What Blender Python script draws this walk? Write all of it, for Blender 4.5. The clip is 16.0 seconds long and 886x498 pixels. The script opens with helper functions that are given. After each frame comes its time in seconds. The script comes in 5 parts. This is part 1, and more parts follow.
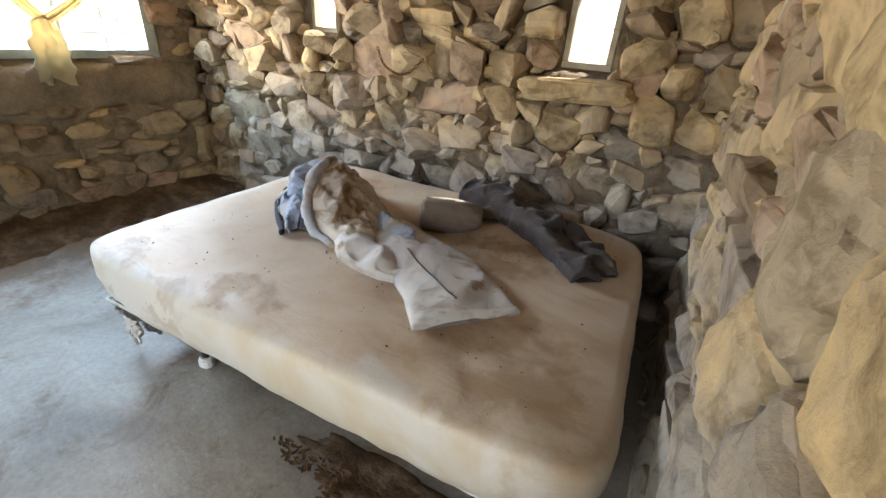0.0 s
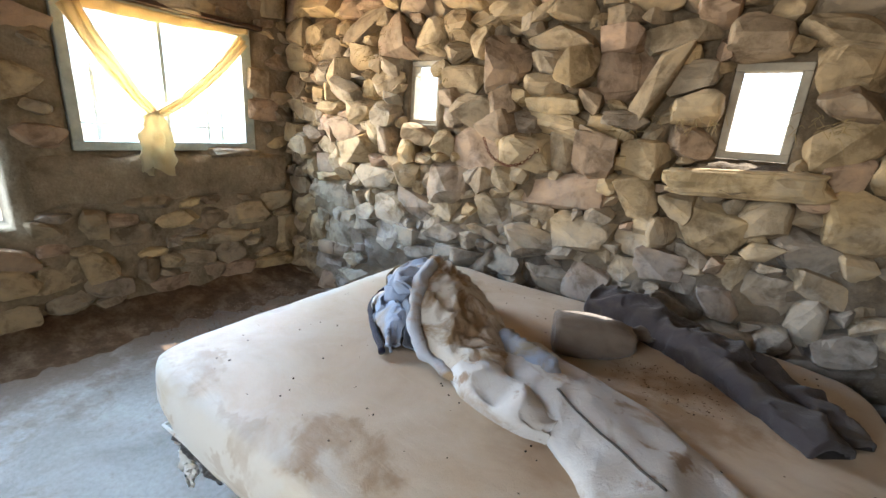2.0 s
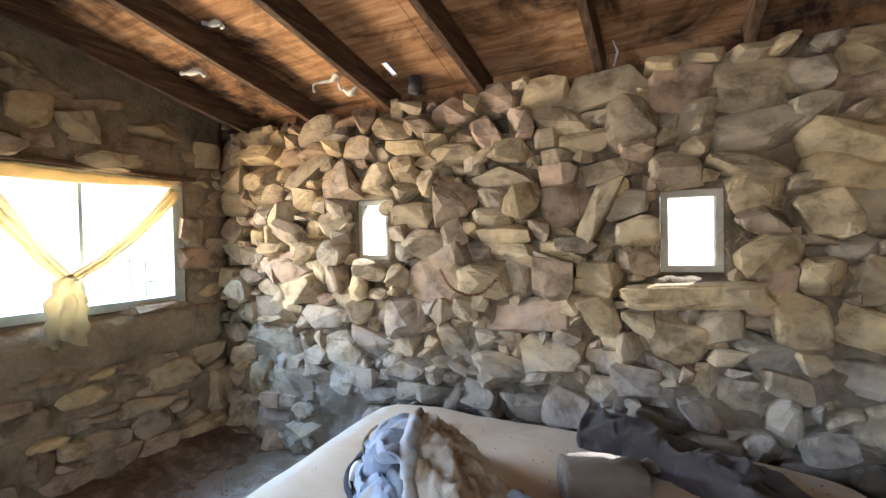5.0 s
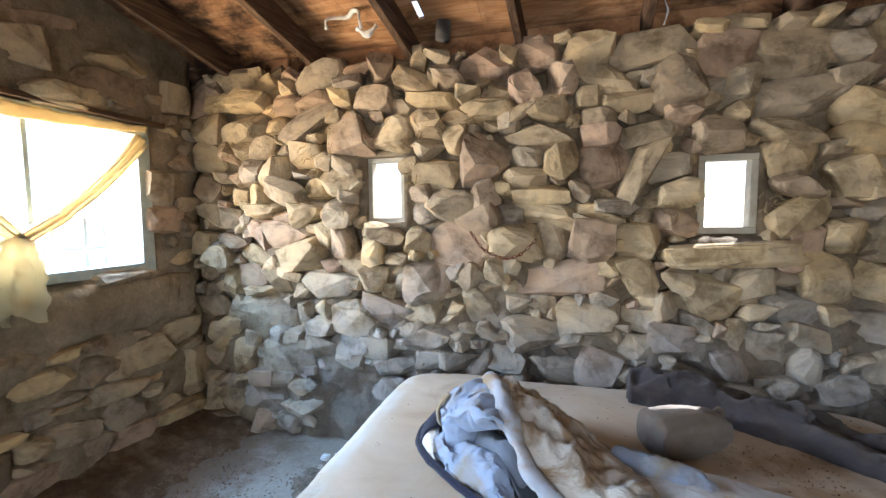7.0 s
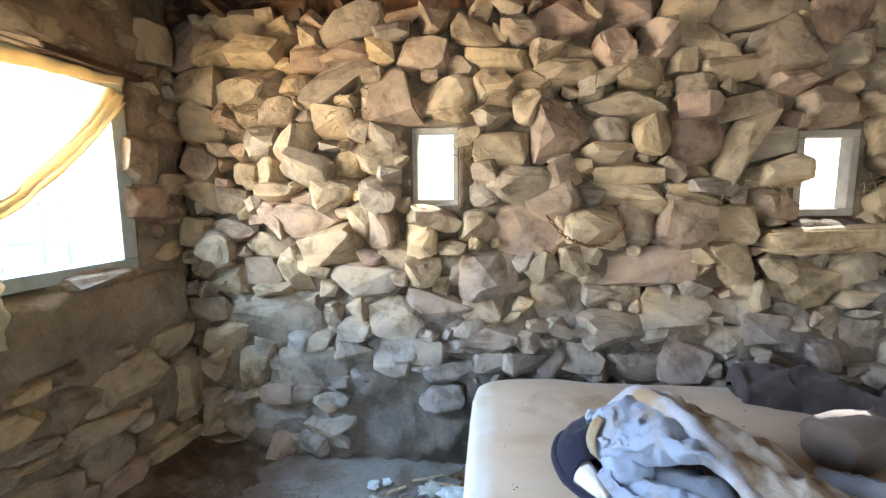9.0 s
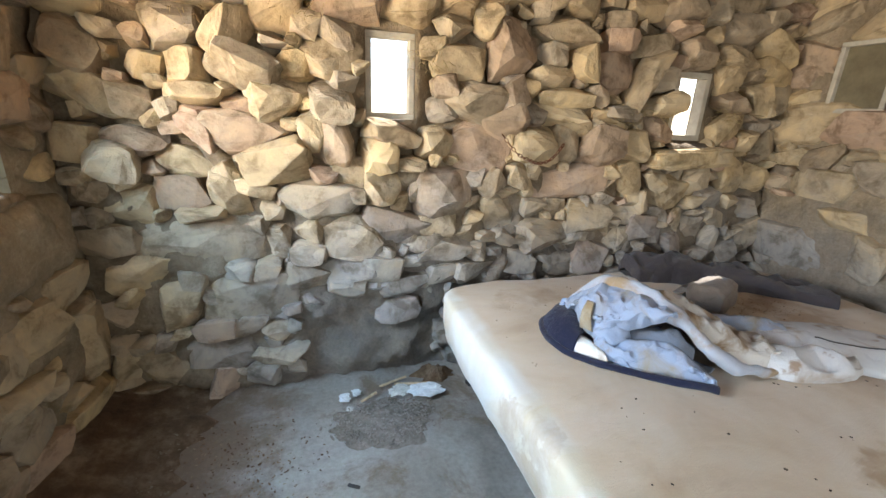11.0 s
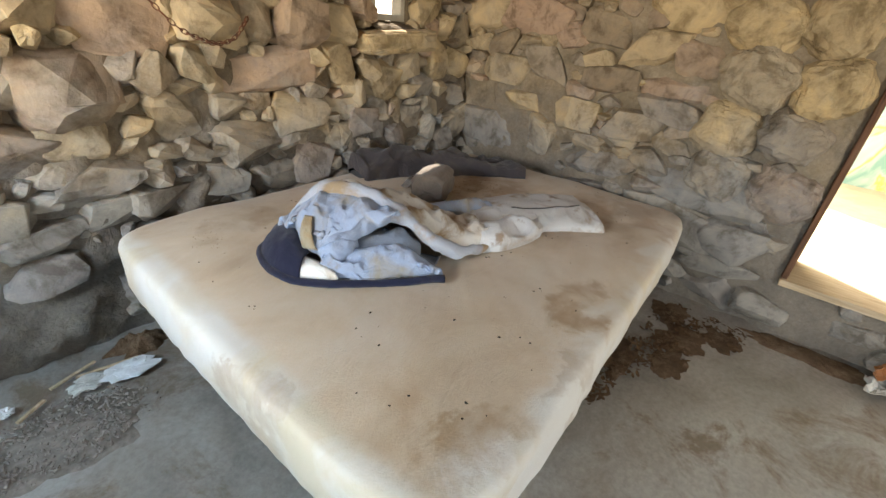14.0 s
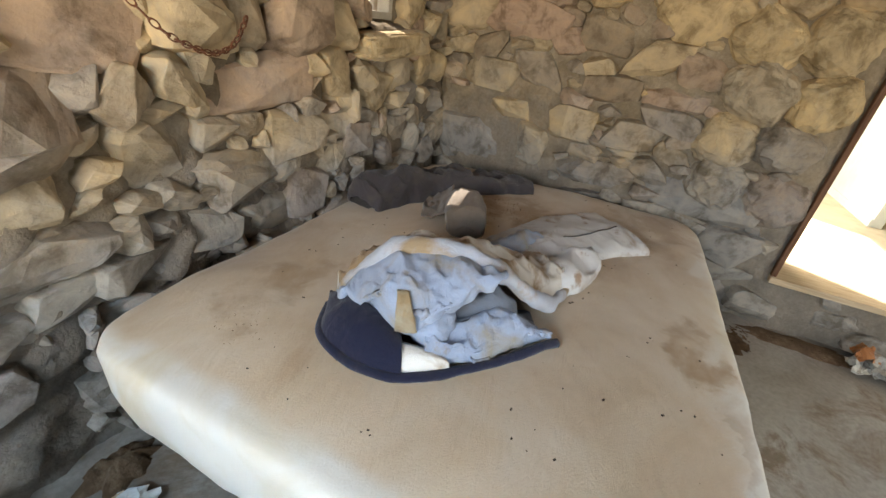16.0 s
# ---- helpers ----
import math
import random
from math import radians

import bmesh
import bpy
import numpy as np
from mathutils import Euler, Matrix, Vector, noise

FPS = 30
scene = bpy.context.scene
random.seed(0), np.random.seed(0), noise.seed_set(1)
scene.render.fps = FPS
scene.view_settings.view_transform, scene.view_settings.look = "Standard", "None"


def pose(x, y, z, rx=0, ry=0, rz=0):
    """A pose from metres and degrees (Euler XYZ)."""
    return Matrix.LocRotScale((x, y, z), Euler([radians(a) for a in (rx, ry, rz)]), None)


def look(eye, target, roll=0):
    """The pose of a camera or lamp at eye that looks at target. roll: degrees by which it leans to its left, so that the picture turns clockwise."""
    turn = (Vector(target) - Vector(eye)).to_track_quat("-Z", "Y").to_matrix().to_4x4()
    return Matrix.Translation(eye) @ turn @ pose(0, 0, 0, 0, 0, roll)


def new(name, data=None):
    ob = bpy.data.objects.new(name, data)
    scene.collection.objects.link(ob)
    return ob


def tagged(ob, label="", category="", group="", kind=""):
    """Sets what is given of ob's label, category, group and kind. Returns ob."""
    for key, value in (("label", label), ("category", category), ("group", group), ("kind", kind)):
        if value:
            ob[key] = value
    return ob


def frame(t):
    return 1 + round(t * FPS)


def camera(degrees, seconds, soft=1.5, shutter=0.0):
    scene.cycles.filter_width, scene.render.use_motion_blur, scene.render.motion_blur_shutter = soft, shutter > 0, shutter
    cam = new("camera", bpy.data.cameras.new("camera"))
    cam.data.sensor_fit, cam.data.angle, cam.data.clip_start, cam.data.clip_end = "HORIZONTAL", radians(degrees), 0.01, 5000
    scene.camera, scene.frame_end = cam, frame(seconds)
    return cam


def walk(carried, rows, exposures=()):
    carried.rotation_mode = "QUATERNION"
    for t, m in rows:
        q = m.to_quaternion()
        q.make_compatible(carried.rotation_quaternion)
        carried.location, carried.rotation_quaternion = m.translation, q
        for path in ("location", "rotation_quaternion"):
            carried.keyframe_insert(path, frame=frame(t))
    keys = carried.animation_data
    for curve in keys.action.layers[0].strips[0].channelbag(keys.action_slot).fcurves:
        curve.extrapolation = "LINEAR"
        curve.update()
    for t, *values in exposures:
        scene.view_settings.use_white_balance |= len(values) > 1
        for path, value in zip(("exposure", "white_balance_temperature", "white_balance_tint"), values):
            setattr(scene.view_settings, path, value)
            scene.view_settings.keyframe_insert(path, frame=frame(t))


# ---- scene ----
cam = camera(93.5, 16.0)
PATH = [
    (0, (-0.081, 0.367, 1.421), (-0.878, 1.954, 0.5), 4.8),
    (0.5, (-0.216, 0.45, 1.444), (-1.101, 2.072, 0.676), 4.2),
    (1, (-0.302, 0.459, 1.432), (-1.102, 2.151, 0.725), 4.7),
    (1.5, (-0.46, 0.52, 1.39), (-1.081, 2.296, 0.713), 6.1),
    (2, (-0.575, 0.552, 1.346), (-1.662, 2.136, 0.791), 4.0),
    (2.5, (-0.629, 0.551, 1.368), (-1.561, 2.25, 0.873), 2.7),
    (3, (-0.698, 0.503, 1.436), (-1.554, 2.286, 1.141), -0.2),
    (3.5, (-0.712, 0.487, 1.482), (-1.627, 2.26, 1.339), -0.5),
    (6, (-1.013, 0.569, 1.423), (-1.805, 2.405, 1.396), -1.3),
    (6.5, (-1.201, 0.552, 1.395), (-1.937, 2.408, 1.285), -0.7),
    (7, (-1.357, 0.462, 1.392), (-1.88, 2.387, 1.24), -0.4),
    (7.5, (-1.524, 0.507, 1.377), (-1.932, 2.458, 1.206), 0.1),
    (8, (-1.72, 0.614, 1.392), (-2.093, 2.572, 1.232), -1.5),
    (10.5, (-2.525, 0.704, 1.394), (-2.181, 2.609, 0.89), 2.8),
    (11, (-2.701, 0.688, 1.398), (-2.135, 2.504, 0.781), 2.5),
    (11.5, (-2.772, 0.632, 1.356), (-2.183, 2.385, 0.594), 4.1),
    (12, (-2.76, 0.626, 1.346), (-1.96, 2.253, 0.501), 5.5),
    (12.5, (-2.721, 0.617, 1.338), (-1.71, 2.106, 0.464), 5.9),
    (13, (-2.654, 0.601, 1.337), (-1.438, 1.914, 0.444), 6.4),
    (13.5, (-2.573, 0.665, 1.329), (-1.203, 1.795, 0.41), 7.5),
    (14, (-2.422, 0.828, 1.327), (-1.021, 1.887, 0.372), 5.7),
    (14.5, (-2.358, 0.935, 1.317), (-0.919, 1.917, 0.333), 5.6),
    (15, (-2.403, 1.11, 1.324), (-0.861, 1.937, 0.356), 7.6),
    (15.5, (-2.489, 1.33, 1.331), (-0.847, 1.978, 0.39), 9.8),
    (16, (-2.483, 1.512, 1.336), (-0.85, 2.162, 0.381), 8.2),
]
walk(cam, [(t, look(eye, target, roll)) for t, eye, target, roll in PATH],
     [(0, 2.15, 6250, 10), (3.5, 2.22, 5550, 10), (8, 2.2, 5350, 10), (10.5, 2.09, 5800, 10), (13, 2.0, 6550, 10), (16, 1.78, 6600, 10)])

# ---- world, sun, large lights, exposure ----
SUN = Vector((0.52, 1.0, 1.19)).normalized()
world = bpy.data.worlds.new("sky")
scene.world = world
world.use_nodes = True
sky = world.node_tree.nodes.new("ShaderNodeTexSky")
sky.sky_type, sky.sun_disc = "NISHITA", False
sky.sun_elevation, sky.sun_rotation = math.asin(SUN.z), math.atan2(SUN.x, SUN.y)
world.node_tree.links.new(sky.outputs[0], world.node_tree.nodes["Background"].inputs[0])
world.node_tree.nodes["Background"].inputs[1].default_value = 0.15

sun = new("sun", bpy.data.lights.new("sun", "SUN"))
sun.data.energy, sun.data.angle, sun.data.color = 5.0, radians(0.5), (1.0, 0.93, 0.82)
sun.matrix_basis = look(SUN * 30, (0, 0, 0))


def area(name, eye, target, width, height, watts, colour, spread=180.0):
    """Daylight that comes in through an opening."""
    lamp = new(name, bpy.data.lights.new(name, "AREA"))
    lamp.data.shape, lamp.data.size, lamp.data.size_y, lamp.data.spread = "RECTANGLE", width, height, radians(spread)
    lamp.data.energy, lamp.data.color = watts, colour
    lamp.matrix_basis = look(eye, target)
    return lamp


area("south_door_daylight", (-1.35, -1.72, 1.05), (-0.9, 1.2, 0.35), 1.1, 1.9, 7.0, (1.0, 0.95, 0.86), 115.0)
area("west_gap_daylight", (-3.86, 0.58, 0.95), (-2.0, 0.8, -0.1), 0.8, 0.5, 5.0, (0.68, 0.84, 1.0), 140.0)
area("west_window_sky", (-3.92, 1.87, 1.52), (-1.5, 2.0, -0.2), 0.85, 0.65, 15.0, (0.50, 0.74, 1.0), 130.0)
area("west_window_ground_glow", (-3.94, 1.87, 1.45), (-0.9, 2.35, 2.55), 0.85, 0.55, 16.0, (1.0, 0.72, 0.39), 125.0)

# ---- materials ----


def nodes_of(name, rough=0.9):
    m = bpy.data.materials.new(name)
    m.use_nodes = True
    t = m.node_tree
    b = t.nodes["Principled BSDF"]
    b.inputs["Roughness"].default_value = rough
    b.inputs["Specular IOR Level"].default_value = 0.25
    return m, t, b


def ramp(t, fac, stops):
    r = t.nodes.new("ShaderNodeValToRGB")
    while len(r.color_ramp.elements) < len(stops):
        r.color_ramp.elements.new(0.5)
    for e, (p, c) in zip(r.color_ramp.elements, stops):
        e.position, e.color = p, (*c, 1)
    t.links.new(fac, r.inputs[0])
    return r.outputs[0]


def geo_noise(t, scale, detail=6.0, rough=0.6, stretch=None, distort=0.0):
    """Noise at real-world size, in metres."""
    co = t.nodes.new("ShaderNodeNewGeometry").outputs["Position"]
    if stretch:
        mp = t.nodes.new("ShaderNodeMapping")
        mp.inputs["Scale"].default_value = stretch
        t.links.new(co, mp.inputs[0])
        co = mp.outputs[0]
    n = t.nodes.new("ShaderNodeTexNoise")
    n.inputs["Scale"].default_value, n.inputs["Detail"].default_value = scale, detail
    n.inputs["Roughness"].default_value, n.inputs["Distortion"].default_value = rough, distort
    t.links.new(co, n.inputs[0])
    return n.outputs["Fac"]


def mix(t, fac, a, b, mode="MIX"):
    m = t.nodes.new("ShaderNodeMix")
    m.data_type, m.blend_type = "RGBA", mode
    for socket, v in ((m.inputs[0], fac), (m.inputs[6], a), (m.inputs[7], b)):
        if isinstance(v, (int, float)):
            socket.default_value = v
        elif isinstance(v, tuple):
            socket.default_value = (*v, 1)
        else:
            t.links.new(v, socket)
    return m.outputs[2]


def bump(t, b, height, strength, distance):
    n = t.nodes.new("ShaderNodeBump")
    n.inputs["Strength"].default_value, n.inputs["Distance"].default_value = strength, distance
    t.links.new(height, n.inputs["Height"])
    t.links.new(n.outputs[0], b.inputs["Normal"])


def grey(t, fac, lo, hi, a=0.35, b=0.65):
    return ramp(t, fac, [(a, (lo,) * 3), (b, (hi,) * 3)])


def low_cement_skylight(t, most):
    """Cool grey on the lowest courses, part cement, part skylight put into the colour, with a ragged upper edge: its
    share of the surface.
    """
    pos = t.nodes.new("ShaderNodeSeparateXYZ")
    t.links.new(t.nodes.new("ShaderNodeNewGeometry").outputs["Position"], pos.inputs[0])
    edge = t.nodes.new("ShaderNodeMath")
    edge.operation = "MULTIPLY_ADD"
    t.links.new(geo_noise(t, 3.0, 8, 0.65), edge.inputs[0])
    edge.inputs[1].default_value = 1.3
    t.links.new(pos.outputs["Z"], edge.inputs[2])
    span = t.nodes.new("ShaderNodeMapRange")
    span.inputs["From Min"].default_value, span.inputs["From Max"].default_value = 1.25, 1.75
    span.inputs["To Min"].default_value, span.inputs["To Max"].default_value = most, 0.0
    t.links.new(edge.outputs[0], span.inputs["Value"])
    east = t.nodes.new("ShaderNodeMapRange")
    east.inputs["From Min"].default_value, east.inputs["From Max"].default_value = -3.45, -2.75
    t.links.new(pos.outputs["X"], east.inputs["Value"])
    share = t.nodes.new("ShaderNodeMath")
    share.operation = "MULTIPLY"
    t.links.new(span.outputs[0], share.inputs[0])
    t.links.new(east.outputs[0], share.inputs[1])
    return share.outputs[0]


def stone_material(name="field_stone", joined=False, relief_depth=0.022):
    m, t, b = nodes_of(name, 0.92)
    rnd = t.nodes.new("ShaderNodeNewGeometry").outputs["Random Per Island"] if joined else t.nodes.new("ShaderNodeObjectInfo").outputs["Random"]
    base = ramp(t, rnd, [(0.0, (0.34, 0.25, 0.14)), (0.18, (0.41, 0.315, 0.185)), (0.34, (0.22, 0.165, 0.105)), (0.5, (0.37, 0.255, 0.17)), (0.62, (0.30, 0.235, 0.15)),
                         (0.75, (0.44, 0.325, 0.17)), (0.88, (0.25, 0.205, 0.155)), (1.0, (0.38, 0.30, 0.19))])
    blot = ramp(t, geo_noise(t, 9.0, 8, 0.65, distort=0.4), [(0.36, (0.55, 0.52, 0.47)), (0.5, (1, 1, 1)), (0.68, (1.28, 1.24, 1.15))])
    col = mix(t, 1.0, base, blot, "MULTIPLY")
    dust = ramp(t, geo_noise(t, 4.0, 9, 0.7), [(0.54, (0, 0, 0)), (0.70, (0.6, 0.6, 0.6))])
    col = mix(t, dust, col, (0.38, 0.31, 0.21))
    # lower stones tinted bluish: cement smears plus painted skylight
    col = mix(t, low_cement_skylight(t, 0.65), col, mix(t, 1.0, (0.215, 0.225, 0.235), blot, "MULTIPLY"))
    t.links.new(col, b.inputs["Base Color"])
    relief = mix(t, 0.2, geo_noise(t, 16.0, 8, 0.62), geo_noise(t, 70.0, 6, 0.7))
    bump(t, b, relief, 0.5, relief_depth)
    return m


def mortar_material(name, dark, mid, light):
    m, t, b = nodes_of(name, 0.97)
    col = ramp(t, geo_noise(t, 5.0, 9, 0.7), [(0.3, dark), (0.5, mid), (0.7, light)])
    fine = ramp(t, geo_noise(t, 60.0, 6, 0.7), [(0.35, (0.86, 0.85, 0.84)), (0.65, (1.08, 1.08, 1.08))])
    # the same cool tint, cement and painted skylight, on the mortar
    col = mix(t, low_cement_skylight(t, 0.9), col, mix(t, 0.5, (0.16, 0.165, 0.17), col))
    t.links.new(mix(t, 1.0, col, fine, "MULTIPLY"), b.inputs["Base Color"])
    bump(t, b, geo_noise(t, 18.0, 7, 0.62), 0.7, 0.03)
    return m


def floor_material():
    m, t, b = nodes_of("old_concrete", 0.5)
    col = ramp(t, geo_noise(t, 1.6, 9, 0.6, distort=0.6), [(0.3, (0.145, 0.128, 0.105)), (0.5, (0.275, 0.246, 0.212)), (0.7, (0.37, 0.355, 0.325))])
    b.inputs["Specular IOR Level"].default_value = 0.6
    dirt = ramp(t, geo_noise(t, 2.6, 10, 0.72, distort=0.5), [(0.53, (0, 0, 0)), (0.62, (0.85, 0.85, 0.85))])
    col = mix(t, dirt, col, (0.15, 0.105, 0.065))
    pos = t.nodes.new("ShaderNodeSeparateXYZ")
    t.links.new(t.nodes.new("ShaderNodeNewGeometry").outputs["Position"], pos.inputs[0])
    near = t.nodes.new("ShaderNodeMapRange")
    near.inputs["From Min"].default_value, near.inputs["From Max"].default_value = -2.45, -3.25
    t.links.new(pos.outputs["X"], near.inputs["Value"])
    rag = t.nodes.new("ShaderNodeMath")
    rag.operation = "MULTIPLY_ADD"
    t.links.new(geo_noise(t, 4.5, 9, 0.7), rag.inputs[0])
    rag.inputs[1].default_value = 2.2
    t.links.new(near.outputs[0], rag.inputs[2])
    tracked = ramp(t, rag.outputs[0], [(1.55 / 2.6, (0, 0, 0)), (1.95 / 2.6, (0.9, 0.9, 0.9))])
    half = t.nodes.new("ShaderNodeMath")
    half.operation = "MULTIPLY"
    half.inputs[1].default_value = 1 / 2.6
    t.links.new(rag.outputs[0], half.inputs[0])
    t.links.new(half.outputs[0], tracked.node.inputs[0])
    col = mix(t, tracked, col, (0.14, 0.092, 0.055))
    fine = ramp(t, geo_noise(t, 45.0, 8, 0.7), [(0.3, (0.78, 0.77, 0.75)), (0.6, (1.08, 1.08, 1.08))])
    t.links.new(mix(t, 1.0, col, fine, "MULTIPLY"), b.inputs["Base Color"])
    bump(t, b, geo_noise(t, 22.0, 9, 0.7), 0.35, 0.012)
    return m


def soil_material():
    m, t, b = nodes_of("dry_soil", 1.0)
    col = ramp(t, geo_noise(t, 7.0, 10, 0.72), [(0.3, (0.06, 0.036, 0.020)), (0.5, (0.14, 0.088, 0.05)), (0.68, (0.29, 0.205, 0.13))])
    t.links.new(col, b.inputs["Base Color"])
    bump(t, b, geo_noise(t, 60.0, 10, 0.75), 1.0, 0.02)
    return m


def wood_material(name, dark, mid, light, along=(14.0, 1.0, 14.0), scale=3.0, rough=0.8, stain=True):
    m, t, b = nodes_of(name, rough)
    col = ramp(t, geo_noise(t, scale, 8, 0.65, stretch=along, distort=0.8), [(0.3, dark), (0.5, mid), (0.72, light)])
    if stain:
        wet = ramp(t, geo_noise(t, 2.2, 8, 0.65, stretch=(1.0, 0.8, 1.0), distort=0.5), [(0.42, (0.08, 0.06, 0.05)), (0.56, (1, 1, 1))])
        col = mix(t, 1.0, col, wet, "MULTIPLY")
    t.links.new(col, b.inputs["Base Color"])
    bump(t, b, geo_noise(t, scale * 3, 8, 0.7, stretch=along), 0.35, 0.006)
    return m


def cloth_material(name, base, stain, lo=0.5, hi=0.66, scale=3.5, rough=0.9, spots=None):
    m, t, b = nodes_of(name, rough)
    blot = ramp(t, geo_noise(t, scale, 8, 0.6, distort=0.8), [(lo, (0, 0, 0)), (hi, (0.9, 0.9, 0.9))])
    soft = ramp(t, geo_noise(t, 1.7, 5, 0.5), [(0.3, (0.82, 0.80, 0.76)), (0.7, (1.04, 1.04, 1.04))])
    col = mix(t, blot, mix(t, 1.0, base, soft, "MULTIPLY"), stain)
    if spots:
        sp = ramp(t, geo_noise(t, 11.0, 7, 0.6), [(0.62, (0, 0, 0)), (0.70, (0.8, 0.8, 0.8))])
        col = mix(t, sp, col, spots)
    t.links.new(col, b.inputs["Base Color"])
    b.inputs["Sheen Weight"].default_value = 0.15
    wrinkle = mix(t, 0.25, geo_noise(t, 22.0, 7, 0.6, distort=1.6), geo_noise(t, 240.0, 4, 0.7))
    bump(t, b, wrinkle, 0.5, 0.014)
    return m


def math_node(t, op, a, b=0.0, c=0.0):
    n = t.nodes.new("ShaderNodeMath")
    n.operation = op
    for socket, v in zip(n.inputs, (a, b, c)):
        if isinstance(v, (int, float)):
            socket.default_value = v
        else:
            t.links.new(v, socket)
    return n.outputs[0]


def smooth_step(t, value, lo, hi):
    n = t.nodes.new("ShaderNodeMapRange")
    n.interpolation_type = "SMOOTHSTEP"
    n.inputs["From Min"].default_value, n.inputs["From Max"].default_value = lo, hi
    t.links.new(value, n.inputs["Value"])
    return n.outputs[0]


# brown marks on the sheet: centre, half sizes, strength
MARKS = ((-1.91, 1.10, 0.17, 0.08, 0.6), (-1.24, 1.15, 0.22, 0.10, 0.75), (-1.52, 1.03, 0.16, 0.05, 0.4), (-0.36, 1.33, 0.42, 0.28, 0.6), (-0.52, 1.97, 0.36, 0.22, 0.8),
         (-1.68, 2.35, 0.26, 0.13, 0.6), (-2.15, 1.60, 0.05, 0.24, 0.45), (-0.78, 1.42, 0.22, 0.10, 0.35), (-0.1, 1.15, 0.14, 0.2, 0.4))


def sheet_material(name, base):
    """Cotton with a beige-soiled top that stops short of the edge, a rim and sides paled by painted window light, and
    brown tide marks.
    """
    m, t, b = nodes_of(name, 0.52)
    b.inputs["Specular IOR Level"].default_value = 0.5
    place = t.nodes.new("ShaderNodeNewGeometry").outputs["Position"]
    pos = t.nodes.new("ShaderNodeSeparateXYZ")
    t.links.new(place, pos.inputs[0])
    x = math_node(t, "MULTIPLY_ADD", geo_noise(t, 5.0, 9, 0.62), 0.40, math_node(t, "SUBTRACT", pos.outputs["X"], 0.2))
    y = math_node(t, "MULTIPLY_ADD", geo_noise(t, 5.7, 9, 0.62, distort=0.4), 0.40, math_node(t, "SUBTRACT", pos.outputs["Y"], 0.2))
    soft = ramp(t, geo_noise(t, 1.7, 5, 0.5), [(0.3, (0.86, 0.84, 0.80)), (0.7, (1.04, 1.04, 1.04))])
    pale_rim = mix(t, 1.0, base, soft, "MULTIPLY")
    yellow = ramp(t, geo_noise(t, 2.6, 7, 0.6, distort=0.8), [(0.45, (0, 0, 0)), (0.60, (0.6, 0.6, 0.6))])
    pale_rim = mix(t, yellow, pale_rim, (0.48, 0.39, 0.22))
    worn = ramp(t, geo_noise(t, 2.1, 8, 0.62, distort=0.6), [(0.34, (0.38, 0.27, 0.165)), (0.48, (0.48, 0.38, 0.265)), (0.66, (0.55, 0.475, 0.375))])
    # top darker than rim and sides: real soiling plus window light put into colour
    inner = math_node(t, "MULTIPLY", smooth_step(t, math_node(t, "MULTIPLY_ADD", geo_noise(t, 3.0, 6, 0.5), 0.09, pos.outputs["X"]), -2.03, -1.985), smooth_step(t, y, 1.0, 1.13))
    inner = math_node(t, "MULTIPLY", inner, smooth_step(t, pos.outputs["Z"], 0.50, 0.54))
    col = mix(t, math_node(t, "MULTIPLY", inner, 0.9), pale_rim, worn)
    smudge = smooth_step(t, geo_noise(t, 6.0, 9, 0.62, distort=0.25), 0.34, 0.60)
    for cx, cy, rx, ry, most in MARKS:
        dx = math_node(t, "DIVIDE", math_node(t, "SUBTRACT", x, cx), rx)
        dy = math_node(t, "DIVIDE", math_node(t, "SUBTRACT", y, cy), ry)
        r = math_node(t, "SQRT", math_node(t, "ADD", math_node(t, "MULTIPLY", dx, dx), math_node(t, "MULTIPLY", dy, dy)))
        tide = math_node(t, "MULTIPLY", smooth_step(t, r, 1.0, 0.62), math_node(t, "MULTIPLY", smudge, most))
        col = mix(t, tide, col, (0.25, 0.15, 0.06))
    t.links.new(col, b.inputs["Base Color"])
    b.inputs["Sheen Weight"].default_value = 0.15
    wrinkle = mix(t, 0.3, geo_noise(t, 6.0, 6, 0.55, stretch=(1.0, 2.6, 1.0), distort=1.2), geo_noise(t, 180.0, 4, 0.7))
    bump(t, b, wrinkle, 0.3, 0.016)
    return m


def plain(name, colour, rough=0.7, metal=0.0, vary=0.25, scale=14.0):
    m, t, b = nodes_of(name, rough)
    b.inputs["Metallic"].default_value = metal
    f = ramp(t, geo_noise(t, scale, 7, 0.65), [(0.3, (1 - vary,) * 3), (0.7, (1 + vary * 0.5,) * 3)])
    t.links.new(mix(t, 1.0, colour, f, "MULTIPLY"), b.inputs["Base Color"])
    bump(t, b, geo_noise(t, scale * 5, 6, 0.7), 0.3, 0.004)
    return m


STONE = stone_material()
SMALL_STONE = stone_material("small_field_stone", True)
CRAG = stone_material("craggy_stone", relief_depth=0.07)
MORTAR = mortar_material("mud_mortar", (0.09, 0.065, 0.038), (0.175, 0.131, 0.08), (0.27, 0.21, 0.135))
PLASTER = mortar_material("tan_mud_plaster", (0.15, 0.112, 0.066), (0.25, 0.193, 0.122), (0.34, 0.27, 0.18))
CONCRETE = floor_material()
SOIL = soil_material()
SHEATHING = wood_material("weathered_plywood", (0.16, 0.075, 0.03), (0.36, 0.19, 0.085), (0.52, 0.33, 0.18), (1.0, 9.0, 1.0), 2.4)
RAFTER = wood_material("dark_rafter_wood", (0.03, 0.017, 0.01), (0.08, 0.046, 0.025), (0.17, 0.105, 0.06), stain=False)
JAMB = wood_material("stained_jamb_wood", (0.07, 0.035, 0.018), (0.15, 0.075, 0.04), (0.2, 0.11, 0.06), (14, 14, 1), stain=False)
